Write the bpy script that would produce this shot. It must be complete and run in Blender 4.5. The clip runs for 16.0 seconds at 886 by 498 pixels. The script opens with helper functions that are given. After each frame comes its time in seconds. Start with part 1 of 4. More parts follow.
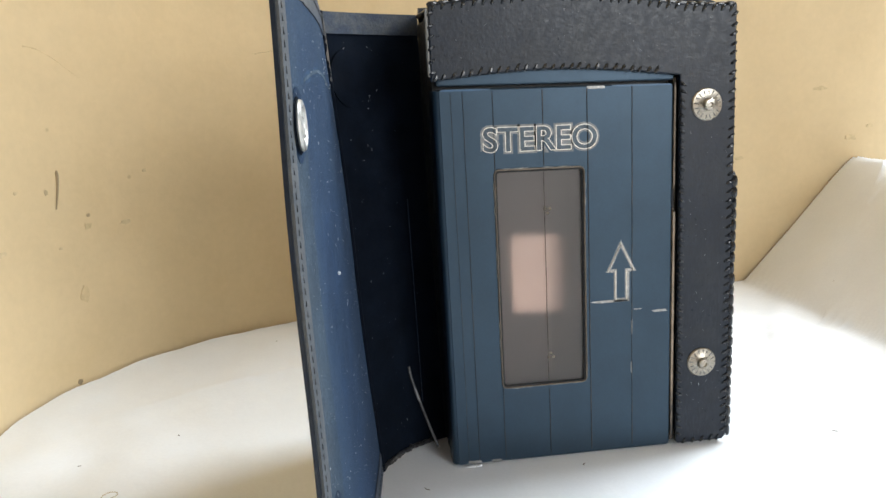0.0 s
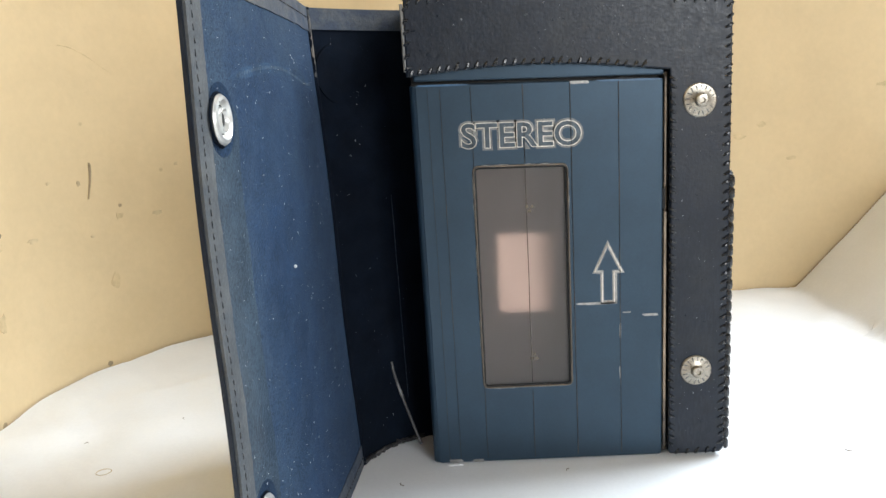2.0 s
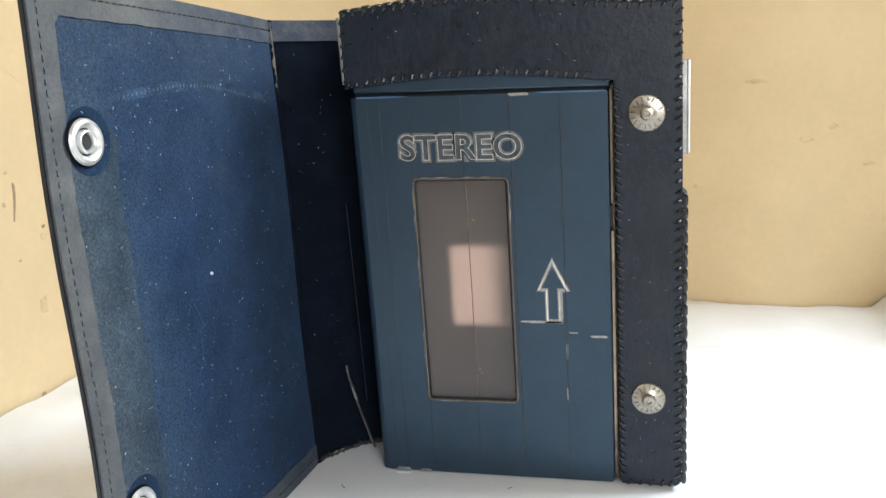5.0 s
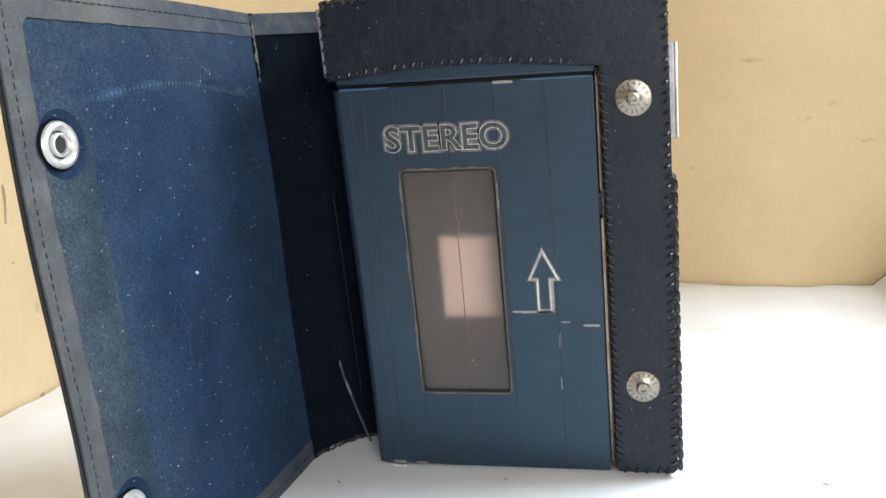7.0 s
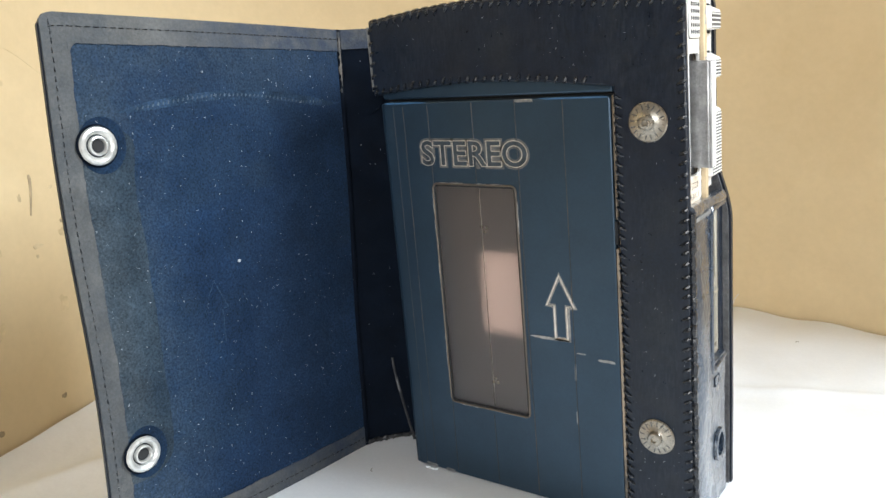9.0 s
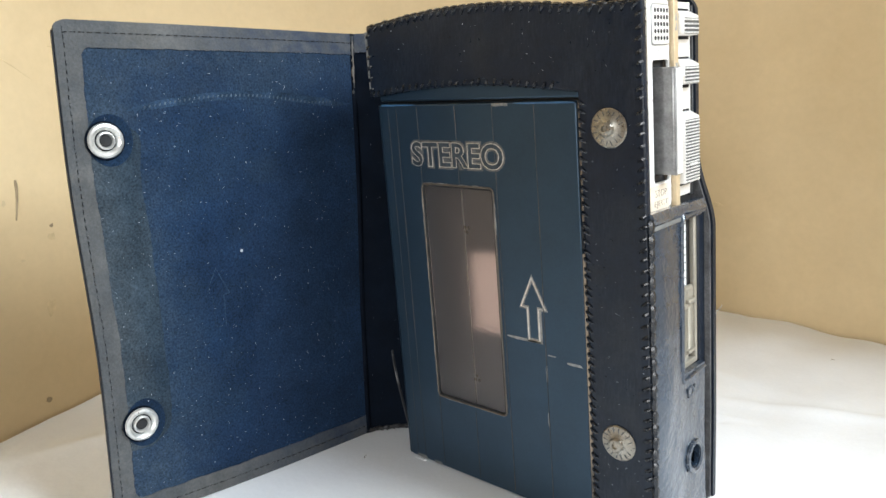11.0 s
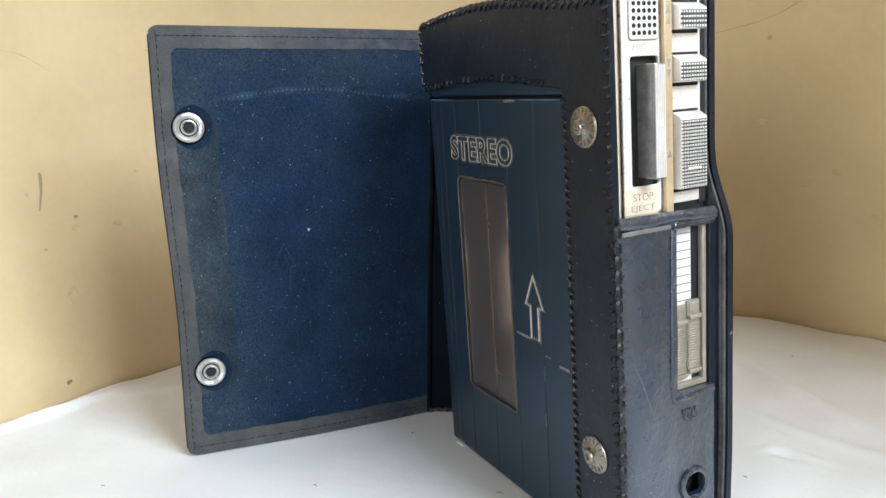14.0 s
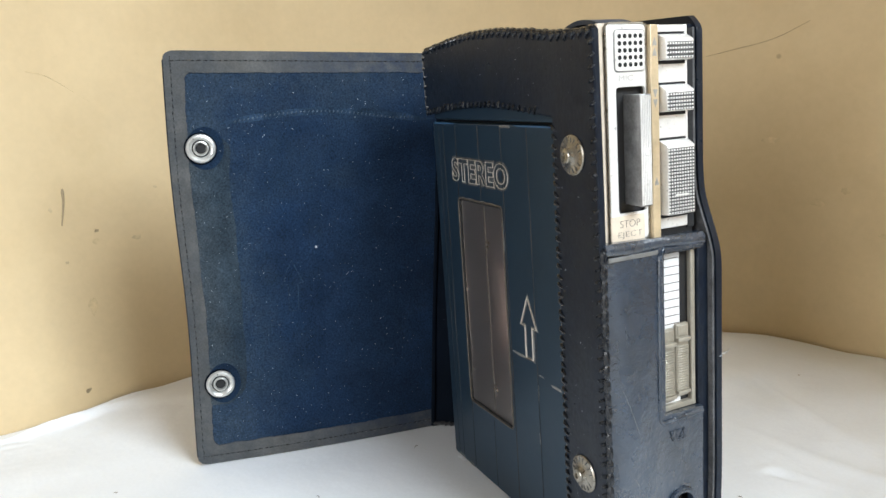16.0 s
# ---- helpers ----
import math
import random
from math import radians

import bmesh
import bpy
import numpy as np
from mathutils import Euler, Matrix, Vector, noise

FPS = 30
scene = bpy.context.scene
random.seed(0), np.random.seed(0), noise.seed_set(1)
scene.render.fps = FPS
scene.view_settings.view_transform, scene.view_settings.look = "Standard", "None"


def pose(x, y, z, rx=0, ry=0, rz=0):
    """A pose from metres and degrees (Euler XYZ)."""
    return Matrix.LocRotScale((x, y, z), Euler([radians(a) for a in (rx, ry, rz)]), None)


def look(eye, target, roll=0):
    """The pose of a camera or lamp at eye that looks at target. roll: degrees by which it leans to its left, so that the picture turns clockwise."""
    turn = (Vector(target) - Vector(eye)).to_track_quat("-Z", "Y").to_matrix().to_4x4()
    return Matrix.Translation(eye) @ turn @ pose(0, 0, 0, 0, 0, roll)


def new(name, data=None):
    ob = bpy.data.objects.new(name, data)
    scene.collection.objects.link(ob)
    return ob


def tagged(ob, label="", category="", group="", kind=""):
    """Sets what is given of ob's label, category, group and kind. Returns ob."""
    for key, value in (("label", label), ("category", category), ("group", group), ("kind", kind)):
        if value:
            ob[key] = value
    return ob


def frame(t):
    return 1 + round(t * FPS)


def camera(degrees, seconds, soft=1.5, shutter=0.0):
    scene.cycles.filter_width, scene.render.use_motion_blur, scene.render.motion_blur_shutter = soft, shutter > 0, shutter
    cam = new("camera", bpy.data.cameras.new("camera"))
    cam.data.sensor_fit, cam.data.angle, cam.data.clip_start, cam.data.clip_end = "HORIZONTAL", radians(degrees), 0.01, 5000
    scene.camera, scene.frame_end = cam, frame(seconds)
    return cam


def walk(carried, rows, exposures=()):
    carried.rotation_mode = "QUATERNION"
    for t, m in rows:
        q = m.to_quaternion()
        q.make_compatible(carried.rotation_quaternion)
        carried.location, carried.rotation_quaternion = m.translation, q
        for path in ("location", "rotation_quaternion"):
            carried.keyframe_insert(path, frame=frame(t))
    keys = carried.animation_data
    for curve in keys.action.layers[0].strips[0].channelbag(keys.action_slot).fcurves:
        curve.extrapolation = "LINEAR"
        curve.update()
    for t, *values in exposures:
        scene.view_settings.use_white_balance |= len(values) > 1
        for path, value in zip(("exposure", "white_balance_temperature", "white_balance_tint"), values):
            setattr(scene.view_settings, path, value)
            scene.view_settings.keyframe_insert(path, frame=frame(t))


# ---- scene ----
cam = camera(60.50, 16.0)
PATH = [
    (0, (-0.02915, -0.21476, 0.12003), (0.2676, 1.7129, -0.3227), -1.55),
    (0.5, (-0.02685, -0.22048, 0.12491), (0.2672, 1.7087, -0.3129), -1.35),
    (1, (-0.02287, -0.21908, 0.12294), (0.2706, 1.7088, -0.3212), -1.67),
    (1.5, (-0.01257, -0.21793, 0.12022), (0.2099, 1.7220, -0.3126), -1.78),
    (2, (0.00457, -0.21674, 0.11870), (0.0553, 1.7327, -0.3253), -1.76),
    (2.5, (0.02423, -0.21493, 0.11761), (-0.0795, 1.7309, -0.3331), -1.87),
    (3, (0.04229, -0.21153, 0.11576), (-0.1763, 1.7219, -0.3470), -1.99),
    (3.5, (0.05740, -0.20850, 0.11701), (-0.3091, 1.7005, -0.3537), -1.68),
    (4, (0.06042, -0.20990, 0.11854), (-0.3112, 1.6986, -0.3500), -1.73),
    (4.5, (0.06563, -0.21066, 0.12182), (-0.2995, 1.6996, -0.3445), -1.89),
    (6.8, (0.07024, -0.20663, 0.12680), (-0.3145, 1.6885, -0.3836), -4.00),
    (7, (0.07207, -0.20665, 0.12525), (-0.3083, 1.6904, -0.3812), -3.96),
    (7.5, (0.07571, -0.21181, 0.12984), (-0.3276, 1.6847, -0.3606), -4.10),
    (8, (0.10378, -0.20094, 0.12553), (-0.6388, 1.5941, -0.3503), -4.11),
    (8.5, (0.12168, -0.19257, 0.12570), (-0.8254, 1.5051, -0.3446), -3.71),
    (9, (0.14445, -0.17958, 0.12566), (-0.9536, 1.4260, -0.3396), -3.61),
    (9.2, (0.14759, -0.17782, 0.12616), (-0.9575, 1.4255, -0.3300), -3.37),
    (11.5, (0.18032, -0.16118, 0.12483), (-1.1707, 1.2426, -0.3269), -3.22),
    (12, (0.18297, -0.15985, 0.12570), (-1.1881, 1.2309, -0.3054), -2.94),
    (12.5, (0.20247, -0.13983, 0.12501), (-1.3350, 1.0647, -0.3054), -3.00),
    (13, (0.20386, -0.14165, 0.12485), (-1.3372, 1.0600, -0.3008), -2.93),
    (13.5, (0.20836, -0.13761, 0.12246), (-1.3651, 1.0176, -0.3131), -2.98),
    (14, (0.22458, -0.11207, 0.12283), (-1.5109, 0.7800, -0.3158), -3.29),
    (14.5, (0.22957, -0.10764, 0.12415), (-1.5367, 0.7264, -0.3057), -3.25),
    (15, (0.22840, -0.10683, 0.12373), (-1.5361, 0.7298, -0.3082), -2.99),
    (15.5, (0.22965, -0.10486, 0.12372), (-1.5365, 0.7294, -0.3061), -3.03),
    (16, (0.23302, -0.10665, 0.12757), (-1.5379, 0.7237, -0.2900), -3.28),
]
walk(cam, [(t, look(eye, target, roll)) for t, eye, target, roll in PATH],
     [(0, 0.20), (2.5, 0.33), (4.5, 0.35), (9, 0.25), (12.5, -0.05), (14, -0.2), (16, -0.2)])
# ---------------------------------------------------------------- light
world = bpy.data.worlds.new("sky")
scene.world = world
world.use_nodes = True
wn = world.node_tree
sky = wn.nodes.new("ShaderNodeTexSky")
sky.sky_type, sky.sun_disc = "NISHITA", False
sky.sun_elevation, sky.sun_rotation = radians(35), radians(120)
wn.links.new(sky.outputs[0], wn.nodes["Background"].inputs[0])
wn.nodes["Background"].inputs[1].default_value = 0.05


def area_lamp(name, eye, target, width, height, power, colour):
    data = bpy.data.lights.new(name, "AREA")
    data.shape, data.size, data.size_y = "RECTANGLE", width, height
    data.energy, data.color = power, colour
    ob = new(name, data)
    ob.matrix_world = look(eye, target)
    return ob


# daylight in the east window's opening
area_lamp("offscreen_light", (1.56, 0.55, 1.30), (0.0, 0.0, 0.05), 0.84, 0.84, 66.0, (0.83, 0.925, 1.0))
# added fill lamp from the south, with no such source known
area_lamp("offscreen_light", (0.90, -1.82, 0.62), (0.0, 0.0, 0.05), 0.85, 0.95, 24.0, (0.93, 0.955, 0.97))

# ---------------------------------------------------------------- materials


def material(name, colour, rough=0.5, metal=0.0, vary=0.25, scale=300.0, fine=0.0, fine_scale=2500.0, bump=0.0, bump_scale=2500.0,
             spots=None, spot_scale=400.0, spot_size=0.08, second=None, second_at=(0.5, 0.7), spec=0.5, rough_vary=0.1, sheen=0.0, coat=0.0, wear_and_light=(), fibres=None):
    m = bpy.data.materials.new(name)
    m.use_nodes = True
    t = m.node_tree
    b = t.nodes["Principled BSDF"]
    b.inputs["Metallic"].default_value = metal
    b.inputs["Specular IOR Level"].default_value = spec
    if coat:
        b.inputs["Coat Weight"].default_value = coat
        b.inputs["Coat Roughness"].default_value = 0.22
    if sheen:
        b.inputs["Sheen Weight"].default_value = sheen
        b.inputs["Sheen Roughness"].default_value = 0.45
        b.inputs["Sheen Tint"].default_value = (0.30, 0.45, 0.72, 1)
    where = t.nodes.new("ShaderNodeTexCoord").outputs["Object"]

    def noise_at(s, detail=4.0, lacun=0.6):
        n = t.nodes.new("ShaderNodeTexNoise")
        n.inputs["Scale"].default_value, n.inputs["Detail"].default_value, n.inputs["Roughness"].default_value = s, detail, lacun
        t.links.new(where, n.inputs["Vector"])
        return n.outputs["Fac"]

    def ramp(value, a, b_, low=0.0, high=1.0):
        r = t.nodes.new("ShaderNodeMapRange")
        r.inputs["From Min"].default_value, r.inputs["From Max"].default_value = a, b_
        r.inputs["To Min"].default_value, r.inputs["To Max"].default_value = low, high
        t.links.new(value, r.inputs["Value"])
        return r.outputs["Result"]

    def mix(fac, a, b_, mode="MIX"):
        x = t.nodes.new("ShaderNodeMix")
        x.data_type, x.blend_type = "RGBA", mode
        for socket, v in ((x.inputs[0], fac), (x.inputs[6], a), (x.inputs[7], b_)):
            if isinstance(v, tuple):
                socket.default_value = (*v, 1)
            elif isinstance(v, float):
                socket.default_value = v
            else:
                t.links.new(v, socket)
        return x.outputs[2]

    big = noise_at(scale, 5.0)
    lo, hi = tuple(c * (1 - vary) for c in colour), tuple(min(1.0, c * (1 + vary)) for c in colour)
    col = mix(ramp(big, 0.3, 0.7), lo, hi)
    if second:
        col = mix(ramp(noise_at(scale * 0.37, 7.0, 0.65), *second_at), col, second)
    for worn, axis, a, b_ in wear_and_light:
        # tint towards one edge, in patches, for rubbing and for painted light
        apart = t.nodes.new("ShaderNodeSeparateXYZ")
        t.links.new(where, apart.inputs[0])
        both = t.nodes.new("ShaderNodeMath")
        both.operation = "MULTIPLY"
        t.links.new(ramp(apart.outputs[axis], a, b_), both.inputs[0])
        t.links.new(ramp(noise_at(scale * 1.6, 6.0, 0.7), 0.32, 0.62, 0.15, 1.0), both.inputs[1])
        col = mix(both.outputs[0], col, worn)
    if fibres:
        # short upright scratches, gathered in scuffed patches
        long = t.nodes.new("ShaderNodeMapping")
        long.inputs["Scale"].default_value = (1.0, 1.0, 0.16)
        long.inputs["Rotation"].default_value = (0.0, 0.25, 0.0)
        t.links.new(where, long.inputs["Vector"])
        streak = t.nodes.new("ShaderNodeTexNoise")
        streak.inputs["Scale"].default_value, streak.inputs["Detail"].default_value = fibres[1], 3.0
        t.links.new(long.outputs[0], streak.inputs["Vector"])
        both = t.nodes.new("ShaderNodeMath")
        both.operation = "MULTIPLY"
        t.links.new(ramp(streak.outputs["Fac"], 0.42, 0.72), both.inputs[0])
        t.links.new(ramp(noise_at(fibres[2], 5.0, 0.6), 0.36, 0.66, 0.08, 1.0), both.inputs[1])
        col = mix(both.outputs[0], col, fibres[0])
    if fine:
        f = ramp(noise_at(fine_scale, 2.0), 0.3, 0.7)
        col = mix(f, mix(1.0, col, (1 - fine,) * 3, "MULTIPLY"), mix(1.0, col, (1 + fine,) * 3, "MULTIPLY"))
    if spots:
        v = t.nodes.new("ShaderNodeTexVoronoi")
        v.inputs["Scale"].default_value = spot_scale
        t.links.new(where, v.inputs["Vector"])
        dots = ramp(v.outputs["Distance"], spot_size * 0.6, spot_size, 1.0, 0.0)
        thin = ramp(noise_at(spot_scale * 0.3, 2.0), 0.46, 0.58)
        both = t.nodes.new("ShaderNodeMath")
        both.operation = "MULTIPLY"
        t.links.new(dots, both.inputs[0])
        t.links.new(thin, both.inputs[1])
        col = mix(both.outputs[0], col, spots)
    t.links.new(col, b.inputs["Base Color"])
    t.links.new(ramp(noise_at(scale * 2.1, 4.0), 0.3, 0.7, max(0.03, rough - rough_vary), min(1.0, rough + rough_vary)), b.inputs["Roughness"])
    if bump:
        n = t.nodes.new("ShaderNodeBump")
        n.inputs["Strength"].default_value, n.inputs["Distance"].default_value = 1.0, bump
        t.links.new(noise_at(bump_scale, 3.0), n.inputs["Height"])
        t.links.new(n.outputs[0], b.inputs["Normal"])
    return m


def tinted_glass(name, colour, rough):
    m = bpy.data.materials.new(name)
    m.use_nodes = True
    b = m.node_tree.nodes["Principled BSDF"]
    b.inputs["Base Color"].default_value = (*colour, 1)
    b.inputs["Roughness"].default_value = rough
    b.inputs["Transmission Weight"].default_value = 0.96
    b.inputs["IOR"].default_value = 1.45
    return m


PLASTER = material("wall_plaster", (0.610, 0.474, 0.284), 0.85, vary=0.06, scale=22.0, fine=0.02, fine_scale=300.0, bump=0.00016, bump_scale=110.0,
                   spots=(0.42, 0.32, 0.19), spot_scale=34.0, spot_size=0.05, second=(0.560, 0.426, 0.244), second_at=(0.48, 0.72), rough_vary=0.04)
ROOM = material("room_plaster", (0.30, 0.26, 0.21), 0.8, vary=0.06, scale=3.0)
PAPER = material("white_sheet", (0.80, 0.825, 0.86), 0.6, vary=0.03, scale=25.0, fine=0.015, fine_scale=900.0, bump=0.0003, bump_scale=90.0,
                 spots=(0.35, 0.30, 0.26), spot_scale=60.0, spot_size=0.035)
TABLE = material("table_wood", (0.30, 0.21, 0.13), 0.55, vary=0.2, scale=12.0)
LID = material("blue_enamel", (0.024, 0.047, 0.073), 0.36, metal=0.55, rough_vary=0.03, vary=0.10, scale=60.0, fine=0.05, fine_scale=1800.0, bump=0.00001, bump_scale=900.0, spec=0.55)
WORN = material("worn_metal", (0.70, 0.655, 0.59), 0.40, metal=0.92, vary=0.25, scale=700.0, fine=0.15)
HALO = material("rubbed_enamel", (0.27, 0.265, 0.255), 0.45, metal=0.7, vary=0.35, scale=600.0, fine=0.2)
GROOVE = material("crease_line", (0.012, 0.016, 0.020), 0.5, vary=0.4, scale=220.0, second=(0.052, 0.043, 0.036), second_at=(0.48, 0.62))
LETTER_FACE = material("thin_rubbed_enamel", (0.058, 0.076, 0.092), 0.42, metal=0.55, vary=0.4, scale=420.0, fine=0.15)
LETTER_HALO = material("scuffed_enamel", (0.155, 0.158, 0.158), 0.45, metal=0.6, vary=0.4, scale=500.0, fine=0.2)
BODY = material("dark_body_metal", (0.012, 0.012, 0.013), 0.5, vary=0.2, scale=300.0, fine=0.1)
BRASS = material("dull_brass_edge", (0.14, 0.115, 0.09), 0.45, metal=0.5, vary=0.3, scale=150.0, fine=0.15)
CAVITY = material("cassette_well", (0.032, 0.027, 0.026), 0.7, vary=0.12, scale=120.0)
LABEL = material("pale_pink_label", (0.92, 0.72, 0.61), 0.6, vary=0.05, scale=200.0)
GLASS = tinted_glass("smoked_window", (0.54, 0.48, 0.455), 0.32)
LEATHER = material("black_leather", (0.0034, 0.0074, 0.0160), 0.37, vary=0.3, scale=260.0, fine=0.22, fine_scale=1500.0, bump=0.00007, bump_scale=1100.0,
                   spots=(0.16, 0.17, 0.19), spot_scale=380.0, spot_size=0.06, spec=0.33, rough_vary=0.10, second=(0.010, 0.014, 0.020), second_at=(0.50, 0.72),
                   fibres=((0.015, 0.021, 0.032), 2000.0, 60.0))
MARK = material("rubbed_suede_line", (0.058, 0.080, 0.106), 0.9, vary=0.5, scale=300.0, spec=0.1, sheen=0.15)
NAP = material("pressed_suede", (0.0105, 0.0250, 0.056), 0.9, vary=0.25, scale=70.0, fine=0.42, fine_scale=1800.0, bump=0.00022, bump_scale=1900.0, spec=0.12, sheen=0.15,
               spots=(0.14, 0.16, 0.19), spot_scale=420.0, spot_size=0.08)
PRINT = material("faint_suede_print", (0.018, 0.036, 0.066), 0.9, vary=0.5, scale=160.0, fine=0.4, fine_scale=1800.0, bump=0.0002, bump_scale=1900.0, spec=0.1, sheen=0.15)
SNAP_PRINT = material("flattened_suede", (0.0075, 0.0190, 0.041), 0.9, vary=0.3, scale=90.0, fine=0.4, fine_scale=1800.0, bump=0.0002, bump_scale=1900.0, spec=0.12, sheen=0.1)
EDGE_BLUE = material("pale_blue_enamel_edge", (0.030, 0.085, 0.165), 0.4, vary=0.25, scale=300.0)
POCKET = material("navy_leather", (0.014, 0.027, 0.048), 0.28, vary=0.36, scale=70.0, fine=0.10, fine_scale=1500.0, bump=0.00040, bump_scale=620.0, spec=0.9, coat=0.8,
                  spots=(0.22, 0.24, 0.26), spot_scale=450.0, spot_size=0.05, second=(0.034, 0.050, 0.074), second_at=(0.50, 0.72))
LIP = material("polished_navy_leather", (0.030, 0.042, 0.062), 0.24, vary=0.3, scale=150.0, bump=0.0004, bump_scale=260.0, spec=0.6, coat=1.0)
SEAM = material("pale_seam_leather", (0.15, 0.15, 0.145), 0.5, vary=0.3, scale=200.0)
EDGE_DARK = material("scuffed_black_edge", (0.020, 0.020, 0.022), 0.45, vary=0.4, scale=300.0, second=(0.13, 0.13, 0.13), second_at=(0.52, 0.64))
STRIP = material("pale_cut_edge", (0.24, 0.19, 0.14), 0.5, vary=0.5, scale=120.0, second=(0.05, 0.045, 0.04), second_at=(0.5, 0.65))
FOLD = material("tan_worn_crease", (0.11, 0.095, 0.08), 0.6, vary=0.4, scale=300.0, fine=0.3, second=(0.02, 0.026, 0.034), second_at=(0.48, 0.6))
EDGE = material("worn_leather_edge", (0.085, 0.085, 0.088), 0.55, vary=0.5, scale=260.0, fine=0.3, bump=0.0002, bump_scale=1400.0)
THREAD = material("black_waxed_lacing", (0.006, 0.008, 0.012), 0.28, vary=0.4, scale=500.0, second=(0.014, 0.016, 0.021), second_at=(0.48, 0.64), coat=0.12)
# Y tint is the rubbed band; Z tint paints light onto the top
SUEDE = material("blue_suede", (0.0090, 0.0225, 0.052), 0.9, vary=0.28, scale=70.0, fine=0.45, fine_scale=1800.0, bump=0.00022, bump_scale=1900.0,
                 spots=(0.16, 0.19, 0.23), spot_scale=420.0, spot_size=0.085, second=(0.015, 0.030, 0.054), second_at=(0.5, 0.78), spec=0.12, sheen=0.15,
                 wear_and_light=(((0.028, 0.046, 0.072), "Y", -0.048, -0.068), ((0.024, 0.040, 0.064), "Z", 0.116, 0.136)))
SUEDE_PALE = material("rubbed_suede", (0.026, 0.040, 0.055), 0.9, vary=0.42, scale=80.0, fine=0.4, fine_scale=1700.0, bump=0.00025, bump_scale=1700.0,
                      spots=(0.40, 0.44, 0.50), spot_scale=300.0, spot_size=0.05, spec=0.15, second=(0.010, 0.020, 0.034), second_at=(0.45, 0.75), sheen=0.15, wear_and_light=(((0.060, 0.072, 0.080), "Y", -0.066, -0.080),))
# darker copy of the suede, with the spine's shade put into its colour
SUEDE_DARK = material("dark_shaded_suede", (0.0026, 0.0049, 0.0098), 0.9, vary=0.35, scale=90.0, fine=0.2, fine_scale=2200.0, spec=0.08,
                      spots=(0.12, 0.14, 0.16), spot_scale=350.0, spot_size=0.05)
# hem turns darker and bluer towards the fold
HEM = material("grey_hem_leather", (0.080, 0.081, 0.079), 0.6, vary=0.28, scale=110.0, fine=0.15, fine_scale=1500.0, bump=0.00015, bump_scale=1200.0,
               second=(0.038, 0.045, 0.053), second_at=(0.46, 0.70), spec=0.3, sheen=0.1, wear_and_light=(((0.024, 0.036, 0.060), "Y", -0.055, -0.015),))
NICKEL = material("dull_nickel", (0.33, 0.305, 0.26), 0.32, metal=0.9, vary=0.2, scale=500.0, fine=0.15, fine_scale=3000.0, second=(0.28, 0.24, 0.19), second_at=(0.5, 0.7))
EYELET = material("bright_eyelet", (0.60, 0.60, 0.58), 0.36, metal=0.7, vary=0.15, scale=400.0)
DARK = material("dark_hole", (0.012, 0.012, 0.013), 0.8, vary=0.2)
SILVER = material("satin_silver", (0.88, 0.87, 0.85), 0.36, metal=0.35, vary=0.05, scale=500.0, fine=0.03, fine_scale=3000.0)
KEY = material("brushed_key_side", (0.34, 0.335, 0.33), 0.42, metal=0.8, vary=0.3, scale=240.0, fine=0.1, second=(0.11, 0.11, 0.11), second_at=(0.55, 0.75))
GOLD = material("cream_gold_strip", (0.64, 0.51, 0.33), 0.4, metal=0.35, vary=0.12, scale=200.0, fine=0.06)
KNURL_BED = material("dark_grey_metal", (0.10, 0.10, 0.10), 0.5, metal=0.4, vary=0.3, scale=300.0)
SLIDER = material("champagne_slider", (0.38, 0.35, 0.29), 0.38, metal=0.45, vary=0.12, scale=300.0, fine=0.08)
FAINT_GREY = material("grey_smudge", (0.49, 0.385, 0.235), 0.8, vary=0.25, scale=200.0)
FAINT = material("faint_smudge", (0.55, 0.425, 0.248), 0.8, vary=0.2, scale=200.0)
CREAM = material("cream_plastic", (0.72, 0.62, 0.50), 0.45, vary=0.1, scale=300.0)
GREY_INK = material("grey_ink", (0.17, 0.15, 0.135), 0.85, vary=0.15, spec=0.15)
PALE_INK = material("rubbed_ink", (0.60, 0.59, 0.57), 0.6, vary=0.2)
ARROW_INK = material("grey_arrow_ink", (0.36, 0.34, 0.31), 0.7, vary=0.2)
SCALE_WHITE = material("white_scale", (0.80, 0.80, 0.80), 0.45, vary=0.04)
LINT = material("white_lint", (0.50, 0.53, 0.57), 0.9, vary=0.05)
HAIR = material("brown_hair", (0.10, 0.07, 0.04), 0.6, vary=0.1)
SMUDGE = material("pencil_smudge", (0.30, 0.23, 0.14), 0.8, vary=0.3, scale=200.0)

# ---------------------------------------------------------------- builders
VIEW_SHEAR = 0.03
ROOT = {}


def sheared(co):
    """Shears case and player to the left with height, to fit the camera's view."""
    return Vector((co[0] + VIEW_SHEAR * (0.066 - co[2]), co[1], co[2]))


def thing(name, at, label, category, group="", kind=""):
    ob = new(name)
    ob.empty_display_size = 0.01
    ob.location = at
    ROOT[ob.name] = Vector(at)
    return tagged(ob, label, category, group, kind)


